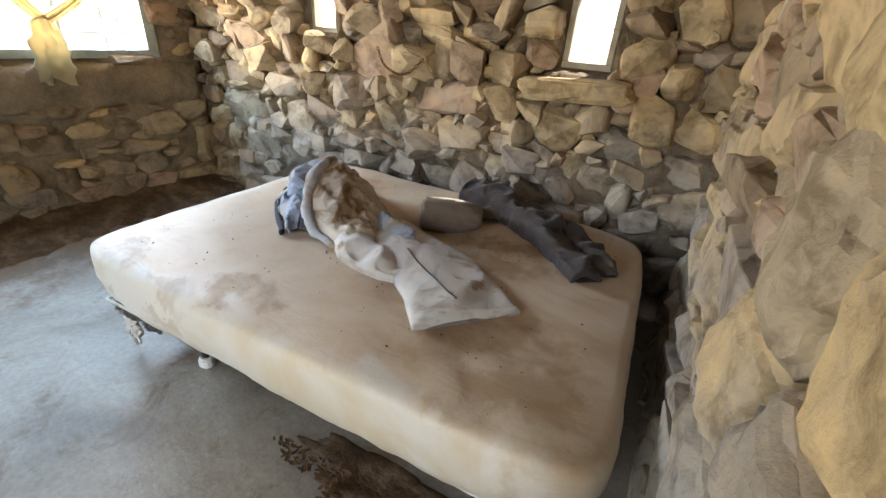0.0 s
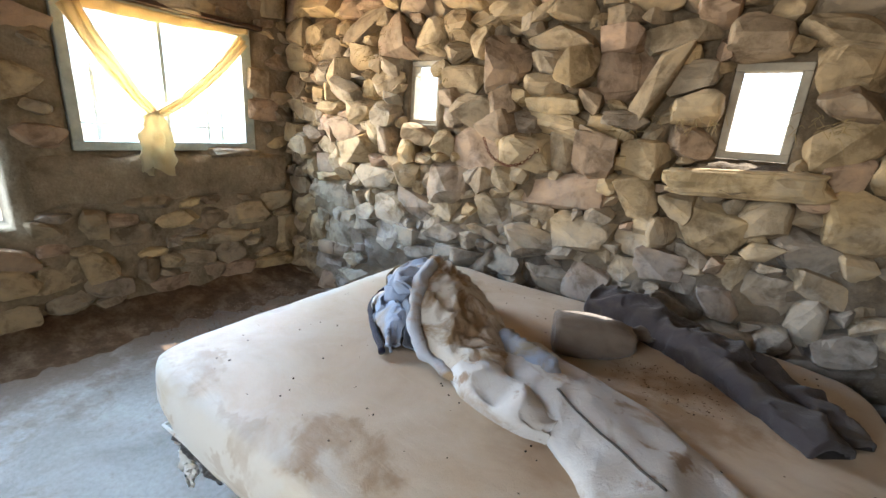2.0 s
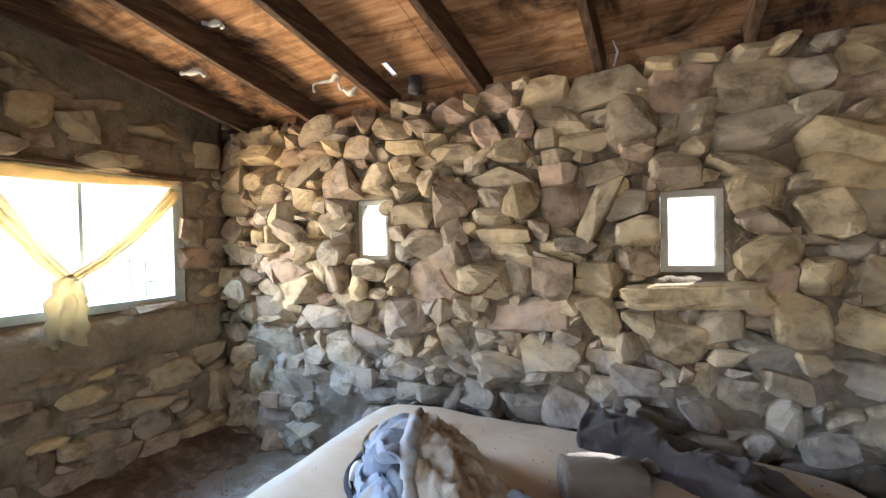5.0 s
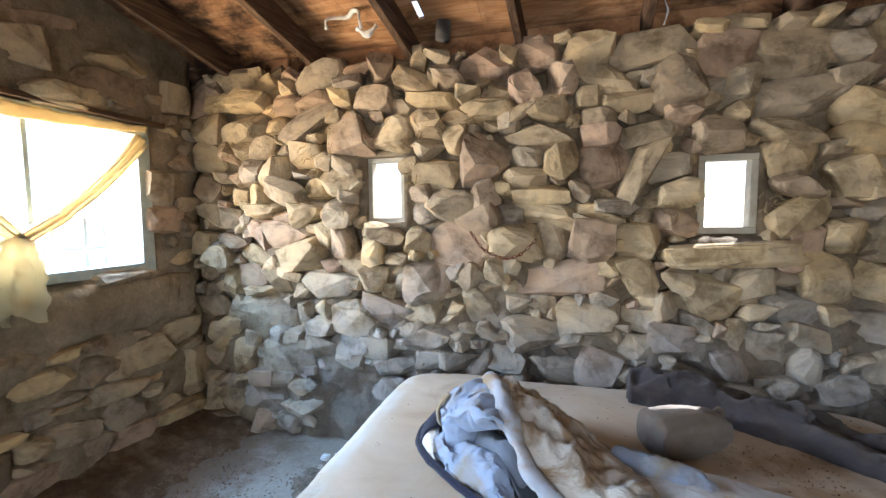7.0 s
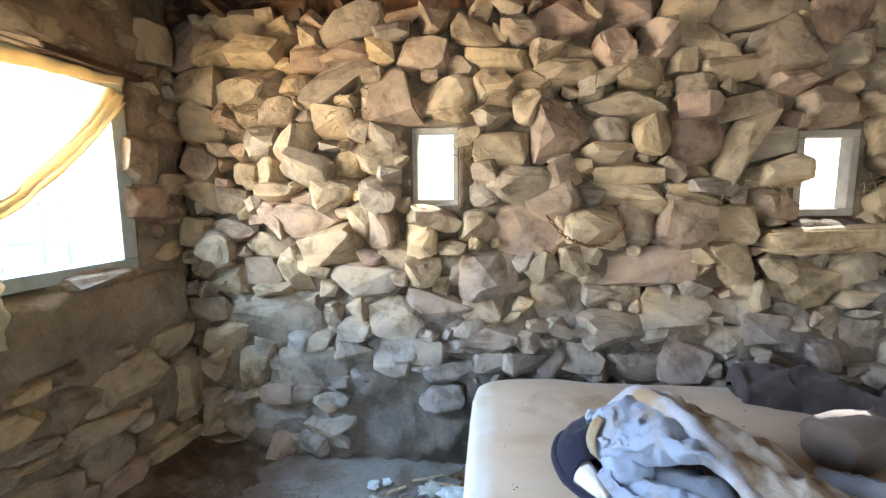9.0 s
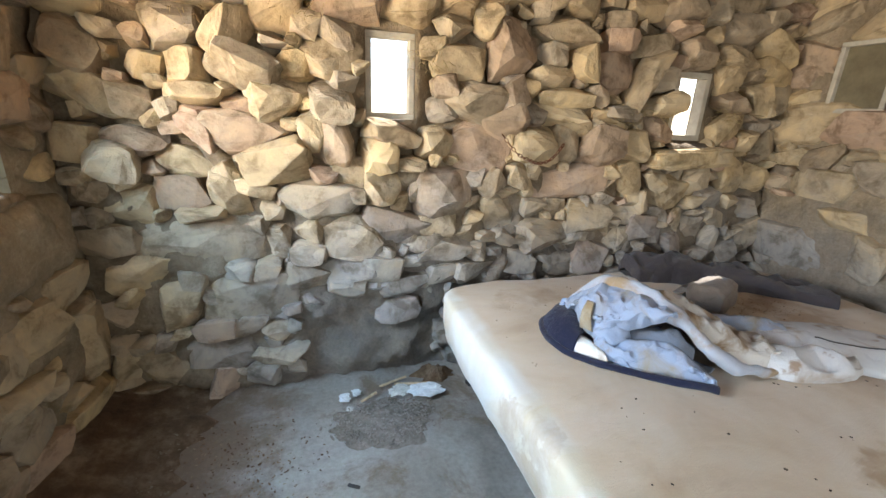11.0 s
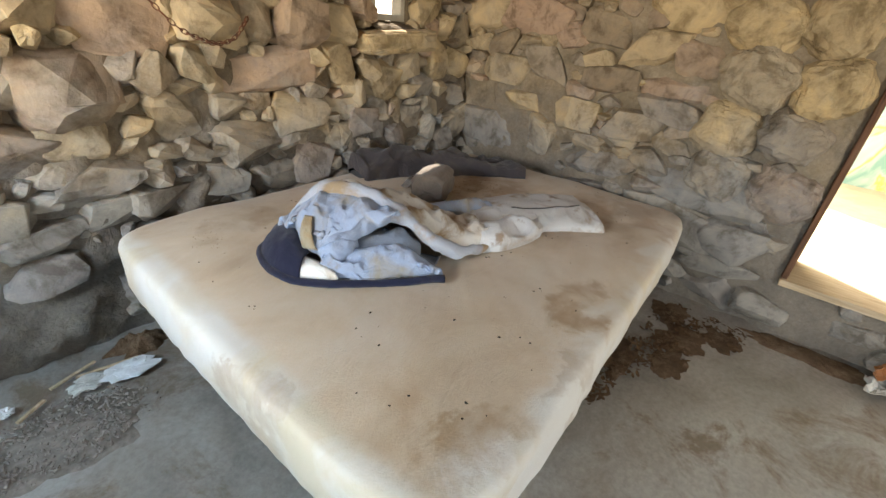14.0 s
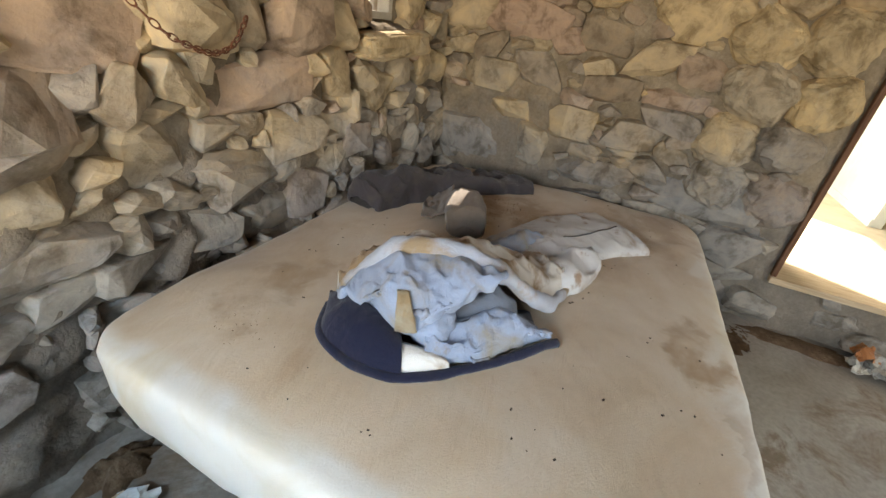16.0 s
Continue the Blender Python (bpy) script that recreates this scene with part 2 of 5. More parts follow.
PALEWOOD = wood_material("bare_pine", (0.34, 0.25, 0.15), (0.5, 0.38, 0.24), (0.6, 0.48, 0.33), (14, 1, 14), stain=False)
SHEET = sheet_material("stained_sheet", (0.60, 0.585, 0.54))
# darker copy of the lining: the opening's shade is put into its colour
SHADELINING = cloth_material("shaded_blue_lining", (0.13, 0.15, 0.19), (0.09, 0.085, 0.08), 0.45, 0.7, 8.0)
SOILED = cloth_material("heavily_soiled_shell", (0.52, 0.495, 0.45), (0.20, 0.125, 0.055), 0.47, 0.57, 5.0, spots=(0.12, 0.07, 0.035))
SHELL = cloth_material("soiled_white_shell", (0.50, 0.50, 0.50), (0.24, 0.165, 0.09), 0.52, 0.66, 5.0, spots=(0.20, 0.12, 0.06))
LINING = cloth_material("pale_blue_lining", (0.285, 0.345, 0.47), (0.26, 0.225, 0.16), 0.49, 0.68, 6.5, spots=(0.22, 0.17, 0.10))
NAVY = cloth_material("navy_fabric", (0.008, 0.010, 0.031), (0.03, 0.027, 0.032), 0.55, 0.75, 7.0)
DARKCLOTH = cloth_material("dark_grey_cloth", (0.047, 0.041, 0.046), (0.08, 0.068, 0.058), 0.5, 0.7, 6.0)
BROWNCLOTH = cloth_material("grey_brown_cloth", (0.15, 0.122, 0.10), (0.09, 0.07, 0.055), 0.5, 0.7, 7.0)
TICKING = cloth_material("torn_black_ticking", (0.045, 0.042, 0.04), (0.12, 0.10, 0.08), 0.5, 0.7, 8.0)
LINT = cloth_material("dirty_white_batting", (0.66, 0.66, 0.64), (0.35, 0.28, 0.2), 0.55, 0.7, 12.0)
EDGE = cloth_material("stained_padded_edge", (0.36, 0.385, 0.44), (0.27, 0.185, 0.09), 0.46, 0.60, 5.5, spots=(0.20, 0.13, 0.06))
STRAP = cloth_material("stained_tab", (0.33, 0.29, 0.21), (0.24, 0.17, 0.09), 0.45, 0.62, 14.0)
CURTAIN = cloth_material("yellowed_curtain", (0.60, 0.52, 0.35), (0.50, 0.39, 0.22), 0.5, 0.7, 6.0)
thin = CURTAIN.node_tree
tr = thin.nodes.new("ShaderNodeBsdfTranslucent")
tr.inputs[0].default_value = (0.50, 0.42, 0.26, 1)
mx = thin.nodes.new("ShaderNodeMixShader")
mx.inputs[0].default_value = 0.5
thin.links.new(thin.nodes["Principled BSDF"].outputs[0], mx.inputs[1])
thin.links.new(tr.outputs[0], mx.inputs[2])
thin.links.new(mx.outputs[0], thin.nodes["Material Output"].inputs[0])
PAINTED = plain("grey_green_paint", (0.40, 0.43, 0.38), 0.7)
GREYFRAME = plain("weathered_frame_paint", (0.42, 0.37, 0.28), 0.8)
BARS = plain("pale_painted_bar", (0.62, 0.62, 0.58), 0.5)
DARKMETAL = plain("dull_dark_metal", (0.045, 0.042, 0.04), 0.6, 0.5)
STRAW = plain("dry_straw", (0.36, 0.27, 0.13), 0.9)
RUST = plain("rusty_iron", (0.15, 0.062, 0.032), 0.8, 0.4)
PLASTIC = plain("translucent_litter", (0.66, 0.68, 0.68), 0.35)
PALEWALL = plain("pale_plaster", (0.72, 0.74, 0.68), 0.9, 0.0, 0.2, 3.0)
SAND = plain("desert_sand", (0.48, 0.40, 0.28), 1.0, 0.0, 0.3, 0.6)
SPECK = plain("dark_droppings", (0.03, 0.022, 0.016), 0.9)
LEAF = plain("dead_leaves", (0.12, 0.07, 0.035), 0.9, 0.0, 0.6, 30.0)
PAPER = plain("crumpled_wrapper", (0.55, 0.53, 0.47), 0.5, 0.0, 0.4, 25.0)


# opaque brown pane
BROWNGLASS = plain("dull_brown_glass", (0.16, 0.13, 0.075), 0.35)


def graffiti_material():
    m, t, b = nodes_of("faded_spray_paint", 0.9)
    col = ramp(t, geo_noise(t, 1.8, 4, 0.5, distort=1.6), [(0.36, (0.28, 0.46, 0.40)), (0.46, (0.55, 0.66, 0.56)), (0.52, (0.72, 0.62, 0.16)), (0.58, (0.66, 0.70, 0.60)), (0.7, (0.40, 0.58, 0.52))])
    t.links.new(col, b.inputs["Base Color"])
    return m


GRAFFITI = graffiti_material()

# ---- building helpers ----


def mesh_object(name, bm, material, smooth=False):
    me = bpy.data.meshes.new(name)
    bm.normal_update()
    bm.to_mesh(me)
    bm.free()
    for p in me.polygons:
        p.use_smooth = smooth
    me.materials.append(material)
    return new(name, me)


def part(name, bm, material, parent, label="", smooth=False):
    ob = mesh_object(name, bm, material, smooth)
    ob.parent = parent
    if label:
        tagged(ob, label)
    return ob


def box(bm, x0, x1, y0, y1, z0, z1, bevel=0.0, m=None):
    """A box, its edges rounded, added to bm."""
    made = bmesh.ops.create_cube(bm, size=1.0, matrix=Matrix.LocRotScale(((x0 + x1) / 2, (y0 + y1) / 2, (z0 + z1) / 2), None, (x1 - x0, y1 - y0, z1 - z0)))
    verts = made["verts"]
    if bevel:
        edges = list({e for v in verts for e in v.link_edges})
        out = bmesh.ops.bevel(bm, geom=edges, offset=bevel, segments=2, affect="EDGES", profile=0.6)
        verts = list({v for f in out["faces"] for v in f.verts} | {v for v in verts if v.is_valid})
    if m is not None:
        bmesh.ops.transform(bm, matrix=m, verts=verts)
    return bm


def boxed(*args, **kw):
    return box(bmesh.new(), *args, **kw)


def fbm(p, octaves=4):
    return noise.fractal(p, 0.9, 2.1, octaves)


def surface(fn, nu, nv, closed_u=False):
    """A sheet of quads: fn(u, v) with u, v from 0 to 1."""
    bm = bmesh.new()
    cols = nu if closed_u else nu + 1
    grid = [[bm.verts.new(fn(i / nu, j / nv)) for j in range(nv + 1)] for i in range(cols)]
    for i in range(nu):
        a, b = grid[i], grid[(i + 1) % cols]
        for j in range(nv):
            bm.faces.new((a[j], b[j], b[j + 1], a[j + 1]))
    return bm


def solid(ob, thickness, offset=-1.0):
    md = ob.modifiers.new("thickness", "SOLIDIFY")
    md.thickness, md.offset = thickness, offset
    return ob


def tube(bm, points, radius, sides=8, taper=None, squash=1.0, seed=0.0, rough=0.0):
    """A round bar along points, closed at its ends."""
    pts = [Vector(p) for p in points]
    rings = []
    for i, p in enumerate(pts):
        d = (pts[min(i + 1, len(pts) - 1)] - pts[max(i - 1, 0)]).normalized()
        side = d.cross(Vector((0, 0, 1)))
        side = side.normalized() if side.length > 1e-3 else Vector((1, 0, 0))
        up = side.cross(d).normalized()
        r = radius * (taper(i / (len(pts) - 1)) if taper else 1.0)
        ring = []
        for k in range(sides):
            a = 2 * math.pi * k / sides
            q = p + side * math.cos(a) * r + up * math.sin(a) * r * squash
            if rough:
                q += Vector((1, 1, 1)) * rough * fbm(q * 9 + Vector((seed, 0, 0)))
            ring.append(bm.verts.new(q))
        rings.append(ring)
    for a, b in zip(rings, rings[1:]):
        for k in range(sides):
            bm.faces.new((a[k], a[(k + 1) % sides], b[(k + 1) % sides], b[k]))
    bm.faces.new(rings[0][::-1])
    bm.faces.new(rings[-1])
    return bm


def smooth_path(points, n):
    """n + 1 points on a smooth curve through points."""
    pts = [Vector(p) for p in points]
    out = []
    for i in range(n + 1):
        s = i / n * (len(pts) - 1)
        k = min(int(s), len(pts) - 2)
        f = s - k
        a, b, c, d = pts[max(k - 1, 0)], pts[k], pts[k + 1], pts[min(k + 2, len(pts) - 1)]
        out.append(0.5 * ((2 * b) + (c - a) * f + (2 * a - 5 * b + 4 * c - d) * f * f + (3 * b - a - 3 * c + d) * f**3))
    return out


def along(points, s):
    k = min(int(s * (len(points) - 1)), len(points) - 2)
    f = s * (len(points) - 1) - k
    return points[k] * (1 - f) + points[k + 1] * f


# ---- the large structure ----
X_WEST, X_EAST, Y_NORTH, Y_SOUTH = -3.68, 0.17, 2.76, -1.70
PLATE, PITCH, THICK = 2.28, 0.22, 0.34  # top of the north wall, roof's rise per metre to the south, walls' thickness


def roof_z(y):
    return PLATE + 0.14 + (Y_NORTH - y) * PITCH


def masonry(name, m, u0, u1, top, holes, label, rough=0.03, step=0.05, material=None, base=-0.3, recess=0.0):
    """A thick wall: m takes (along, outward, up) to the world; its inner face is uneven, and the holes go through it."""
    def lines(a, b, cuts):
        n = max(1, int((b - a) / step))
        vals = [a + (b - a) * i / n for i in range(n + 1)]
        vals = [v for v in vals if all(abs(v - c) > step * 0.4 for c in cuts)] + list(cuts)
        return sorted(set(round(v, 4) for v in vals))
    high = max(top(u0), top(u1))
    us = lines(u0, u1, {c for h in holes for c in h[:2]})
    vs = lines(base, high, {c for h in holes for c in h[2:4]})
    bm = bmesh.new()

    def wider(h):
        return (h[0] - h[4], h[1] + h[4], h[2], h[3] + h[5]) if len(h) > 4 else h

    def inside(u, v, rects):
        return any(h[0] < u < h[1] and h[2] < v < h[3] for h in rects)

    def layer(depth, uneven):
        verts = {}
        for i, u in enumerate(us):
            for j, v in enumerate(vs):
                w = depth + (0.018 if uneven else 0.0)
                edge = min([1.0] + [max(abs(u - (h[0] + h[1]) / 2) - (h[1] - h[0]) / 2, abs(v - (h[2] + h[3]) / 2) - (h[3] - h[2]) / 2, 0) / 0.06 for h in holes])
                if uneven:
                    w += recess * edge * min(1.0, max(0.0, (v - 0.75) / 0.5))
                    w -= uneven * edge * (0.5 + fbm(Vector((u * 5, v * 5, len(name) + u0))) + 0.5 * fbm(Vector((u * 16, v * 16, 3.0))))
                verts[i, j] = bm.verts.new(m @ Vector((u, w, min(v, top(u)))))
        for i in range(len(us) - 1):
            for j in range(len(vs) - 1):
                u, v = (us[i] + us[i + 1]) / 2, (vs[j] + vs[j + 1]) / 2
                if not inside(u, v, holes if uneven else [wider(h) for h in holes]) and vs[j] < top(u) - 1e-4:
                    bm.faces.new((verts[i, j], verts[i + 1, j], verts[i + 1, j + 1], verts[i, j + 1]))
        return verts

    front, back = layer(0.0, rough), layer(THICK, 0.0)
    for h in holes:
        i0, i1, j0, j1 = us.index(round(h[0], 4)), us.index(round(h[1], 4)), vs.index(round(h[2], 4)), vs.index(round(h[3], 4))
        ring = [(i, j0) for i in range(i0, i1)] + [(i1, j) for j in range(j0, j1)] + [(i, j1) for i in range(i1, i0, -1)] + [(i0, j) for j in range(j1, j0, -1)]
        throat = {a: bm.verts.new(m @ Vector((us[a[0]], 0.13, vs[a[1]]))) for a in ring}
        k = wider(h)
        outer = {a: bm.verts.new(m @ Vector((k[0] + (k[1] - k[0]) * (us[a[0]] - h[0]) / (h[1] - h[0]), THICK, k[2] + (k[3] - k[2]) * (vs[a[1]] - h[2]) / (h[3] - h[2])))) for a in ring}
        for a, b in zip(ring, ring[1:] + ring[:1]):
            bm.faces.new((front[a], front[b], throat[b], throat[a]))
            bm.faces.new((throat[a], throat[b], outer[b], outer[a]))
    nu, nv = len(us) - 1, len(vs) - 1
    for i in range(nu):
        bm.faces.new((front[i, 0], front[i + 1, 0], back[i + 1, 0], back[i, 0]))
        bm.faces.new((front[i, nv], front[i + 1, nv], back[i + 1, nv], back[i, nv]))
    for j in range(nv):
        for i in (0, nu):
            if vs[j] < top(us[i]) - 1e-4:
                bm.faces.new((front[i, j], front[i, j + 1], back[i, j + 1], back[i, j]))
    bmesh.ops.remove_doubles(bm, verts=bm.verts, dist=1e-5)
    bmesh.ops.delete(bm, geom=[v for v in bm.verts if not v.link_faces], context="VERTS")
    bmesh.ops.recalc_face_normals(bm, faces=bm.faces)
    ob = mesh_object(name, bm, material or MORTAR, True)
    return tagged(ob, label, "wall", kind="structure")


# along x for the north and south walls, along y for the other two
M_NORTH = Matrix(((1, 0, 0, 0), (0, 1, 0, Y_NORTH), (0, 0, 1, 0), (0, 0, 0, 1)))
M_SOUTH = Matrix(((1, 0, 0, 0), (0, -1, 0, Y_SOUTH), (0, 0, 1, 0), (0, 0, 0, 1)))
M_WEST = Matrix(((0, -1, 0, X_WEST), (1, 0, 0, 0), (0, 0, 1, 0), (0, 0, 0, 1)))
M_EAST = Matrix(((0, 1, 0, X_EAST), (1, 0, 0, 0), (0, 0, 1, 0), (0, 0, 0, 1)))

HOLE_1 = (-2.46, -2.22, 1.36, 1.75, 0.22, 0.36)
HOLE_2 = (-0.690, -0.430, 1.300, 1.690, 0.26, 0.42)
BIG = (1.31, 2.42, 1.08, 1.93, 0.25, 0.0)
GAP = (0.15, 1.02, 0.66, 1.22)
EAST_WINDOW = (2.23, 2.52, 1.49, 1.87)
DOOR = (-0.45, 0.58, 0.29, 2.32)

wall_north = masonry("wall_north", M_NORTH, X_WEST - THICK, X_EAST + THICK, lambda u: PLATE + 0.02, [HOLE_1, HOLE_2], "rubble wall of tan stones set in grey mud mortar", 0.062, 0.035, recess=0.045)
wall_west = masonry("wall_west", M_WEST, Y_SOUTH - THICK, Y_NORTH - 0.01, lambda u: roof_z(u) + 0.03, [BIG, GAP], "smoother rubble wall with a ledge under the window", 0.035, material=PLASTER)
wall_east = masonry("wall_east", M_EAST, Y_SOUTH - THICK, Y_NORTH - 0.01, lambda u: roof_z(u) + 0.03, [EAST_WINDOW, DOOR], "wall of large flat stones flush in tan mortar", 0.035, material=PLASTER)
wall_south = masonry("wall_south", M_SOUTH, X_WEST + 0.01, X_EAST - 0.01, lambda u: roof_z(Y_SOUTH) + 0.03, [(-1.9, -0.8, 0.0, 2.1)], "plain rubble wall with a doorway", 0.03, 0.1)


def floor_fn(u, v):
    x, y = X_WEST - 0.02 + (X_EAST - X_WEST + 0.04) * u, Y_SOUTH - 0.3 + (Y_NORTH - Y_SOUTH + 0.32) * v
    return Vector((x, y, 0.006 * fbm(Vector((x * 2.2, y * 2.2, 0)))))


floor = tagged(mesh_object("floor", surface(floor_fn, 70, 80), CONCRETE, True), "worn pale concrete floor with brown dirt stains", "floor", kind="structure")


def bank_fn(u, v):
    """Soil heaped along the foot of the west wall and round the corner."""
    y = -1.2 + 3.95 * v
    wide = 0.42 + 0.22 * fbm(Vector((y * 2.4, 1.0, 0)), 5) + 0.25 * max(0, (y - 1.9)) * 0.9
    x = X_WEST - 0.03 + (wide + 0.06 * fbm(Vector((y * 14, u * 3, 7)))) * u
    z = 0.13 * (1 - u) ** 1.8 + 0.03 * (1 - u) * fbm(Vector((x * 7, y * 7, 2))) + 0.012 - 0.022 * u**4
    return Vector((x, y, z))


tagged(mesh_object("soil_bank", surface(bank_fn, 26, 120), SOIL, True), "dark brown soil heaped along the foot of the stone wall", "soil", kind="stuff")

# ceiling sheathing, one mesh with a small hole, and the rafters under it
def sheathing():
    bm = bmesh.new()

    def slab(a, b, c, d, lift):
        quad = ((a, c), (b, c), (b, d), (a, d))
        low = [bm.verts.new((x, y, roof_z(y) + lift)) for x, y in quad]
        high = [bm.verts.new((x, y, roof_z(y) + 0.016 + lift)) for x, y in quad]
        bm.faces.new(low[::-1]), bm.faces.new(high)
        for i in range(4):
            j = (i + 1) % 4
            bm.faces.new((low[i], low[j], high[j], high[i]))

    for k in range(4):
        x0 = X_WEST + 0.004 + k * 0.96 - (0.06 if k == 0 else 0.0)
        for (y0, y1) in ((1.60, Y_NORTH + 0.25), (0.38, 1.5998), (-0.84, 0.3798), (Y_SOUTH + 0.005, -0.8402)):
            spans = [(x0, X_WEST + 0.968 + k * 0.96 if k < 3 else X_EAST + 0.06, y0, y1)]
            if k == 1 and y1 > 2.5:
                spans = [(x0, -2.075, y0, y1), (-2.045, X_WEST + 0.968 + k * 0.96, y0, y1), (-2.075, -2.045, y0, 2.53), (-2.075, -2.045, 2.66, y1)]
            for a, b, c, d in spans:
                slab(a, b, c, d, 0.002 * k)
    slab(X_EAST - 0.03, X_EAST + THICK, Y_NORTH - 0.02, Y_NORTH + 0.25, 0.036)
    slab(X_WEST - THICK, X_WEST + 0.03, Y_NORTH - 0.02, Y_NORTH + 0.25, 0.036)
    return bm


tagged(mesh_object("ceiling", sheathing(), SHEATHING), "water-stained reddish plywood roof sheathing", "ceiling", kind="structure")

slope = math.atan(PITCH)
for k in range(7):
    x = -3.36 + 0.606 * k
    if x > X_EAST - 0.03:
        continue
    long = (Y_NORTH + 0.2 - Y_SOUTH) / math.cos(slope)
    bm = boxed(-0.02, 0.02, -long + 0.03, 0, -0.14, -0.002, bevel=0.004)
    ob = mesh_object("rafter", bm, RAFTER)
    ob.matrix_basis = Matrix.Translation((x, Y_NORTH + 0.2, roof_z(Y_NORTH + 0.2))) @ pose(0, 0, 0, -math.degrees(slope), 0, -3.0)
    tagged(ob, "dark rough-sawn rafter under the plywood roof", "rafter", "rafters", "structure")
for k in range(8):
    x0, x1 = max(X_WEST - 0.3, -3.36 + 0.606 * (k - 1) + 0.025), min(X_EAST + 0.3, -3.36 + 0.606 * k - 0.025)
    if x1 > x0:
        tagged(mesh_object("blocking_board", boxed(x0, x1, Y_NORTH + 0.06, Y_NORTH + 0.09, PLATE - 0.02, roof_z(Y_NORTH + 0.09) - 0.004 + (0.036 if x0 > X_EAST - 0.1 or x1 < X_WEST + 0.1 else 0.0), bevel=0.003), SHEATHING), "stained plywood board closing the gap between rafters", "board", "blocking boards", "structure")

from mathutils.bvhtree import BVHTree

# ground outside, and the room beyond the doorway
def ground_fn(u, v):
    a, r = 2 * math.pi * u, 0.4 + 900 * v**3
    return Vector((-1.5 + r * math.cos(a), 0.5 + r * math.sin(a), -0.06 + 0.4 * fbm(Vector((r * math.cos(a) * 0.02, r * math.sin(a) * 0.02, 0))) * min(1, r / 60)))


tagged(mesh_object("ground", surface(ground_fn, 48, 40, True), SAND, True), "pale dry desert ground", "ground", kind="structure")

XR0, XR1, YR0, YR1, ZR, HR = X_EAST + THICK + 0.004, 3.12, -2.4, 1.25, 0.285, 2.75
tagged(mesh_object("floor_next_room", boxed(XR0 - 0.1, XR1, YR0, YR1, ZR - 0.2, ZR), plain("sunlit_plank_floor", (0.58, 0.48, 0.34), 0.7, 0.0, 0.2, 5.0)), "dusty pale board floor of the next room", "floor", kind="structure")
tagged(mesh_object("wall_next_room_east", boxed(XR1, XR1 + 0.12, YR0, YR1, ZR, HR), GRAFFITI), "pale green wall with faded yellow spray paint", "wall", kind="structure")
tagged(mesh_object("wall_next_room_south", boxed(XR0, XR1, YR0 - 0.12, YR0, ZR, HR), PALEWALL), "pale plastered wall", "wall", kind="structure")
bm = bmesh.new()
for a, b, c, d in ((XR0, 0.62, ZR, HR), (2.5, XR1, ZR, HR), (0.62, 2.5, ZR, 1.0), (0.62, 2.5, 2.35, HR)):
    box(bm, a, b, YR1, YR1 + 0.12, c, d)
tagged(mesh_object("wall_next_room_north", bm, PALEWALL), "pale plastered wall with a wide window opening", "wall", kind="structure")
tagged(mesh_object("partition_wall", boxed(1.95, XR1 - 0.004, -0.56, -0.48, ZR, HR), PALEWALL), "pale scuffed partition wall with white trim", "wall", kind="structure")
tagged(mesh_object("baseboard", boxed(1.93, XR1 - 0.006, -0.478, -0.455, ZR, ZR + 0.07, bevel=0.004), PALEWALL), "white painted baseboard", "baseboard", kind="structure")
tagged(mesh_object("ceiling_next_room", boxed(XR0, XR1 + 0.12, YR0 - 0.12, YR1 + 0.12, HR, HR + 0.08), PALEWALL), "plain pale ceiling", "ceiling", kind="structure")
area("next_room_daylight", (1.6, YR1 - 0.03, 1.7), (1.5, -1.0, 0.4), 1.7, 1.25, 28.0, (1.0, 0.93, 0.80))

# doorway lining
door = tagged(new("door_1"), "bare wooden doorway lining with a raised sill", "doorway", kind="structure")
d0, d1, dz0, dz1 = DOOR
part("jamb", boxed(X_EAST - 0.005, X_EAST + THICK - 0.05, d1 - 0.028, d1 - 0.002, dz0 + 0.026, dz1 - 0.03, bevel=0.003), JAMB, door, "dark brown jamb")
part("jamb", boxed(X_EAST - 0.005, X_EAST + THICK - 0.05, d0 + 0.002, d0 + 0.028, dz0 + 0.026, dz1 - 0.03, bevel=0.003), JAMB, door, "dark brown jamb")
part("head", boxed(X_EAST - 0.005, X_EAST + THICK - 0.05, d0 + 0.002, d1 - 0.002, dz1 - 0.028, dz1 - 0.002, bevel=0.003), JAMB, door)
part("sill", boxed(X_EAST - 0.02, X_EAST + THICK, d0 + 0.002, d1 - 0.002, dz0 - 0.012, dz0 + 0.024, bevel=0.005), PALEWOOD, door, "worn pale timber sill")
part("stop", boxed(X_EAST + THICK - 0.05, X_EAST + THICK - 0.005, d1 - 0.05, d1 - 0.004, dz0 + 0.026, dz1 - 0.03, bevel=0.004), PALEWOOD, door, "pale bare wood strip")
part("stop", boxed(X_EAST + THICK - 0.05, X_EAST + THICK - 0.005, d0 + 0.004, d0 + 0.05, dz0 + 0.026, dz1 - 0.03, bevel=0.004), PALEWOOD, door, "pale bare wood strip")


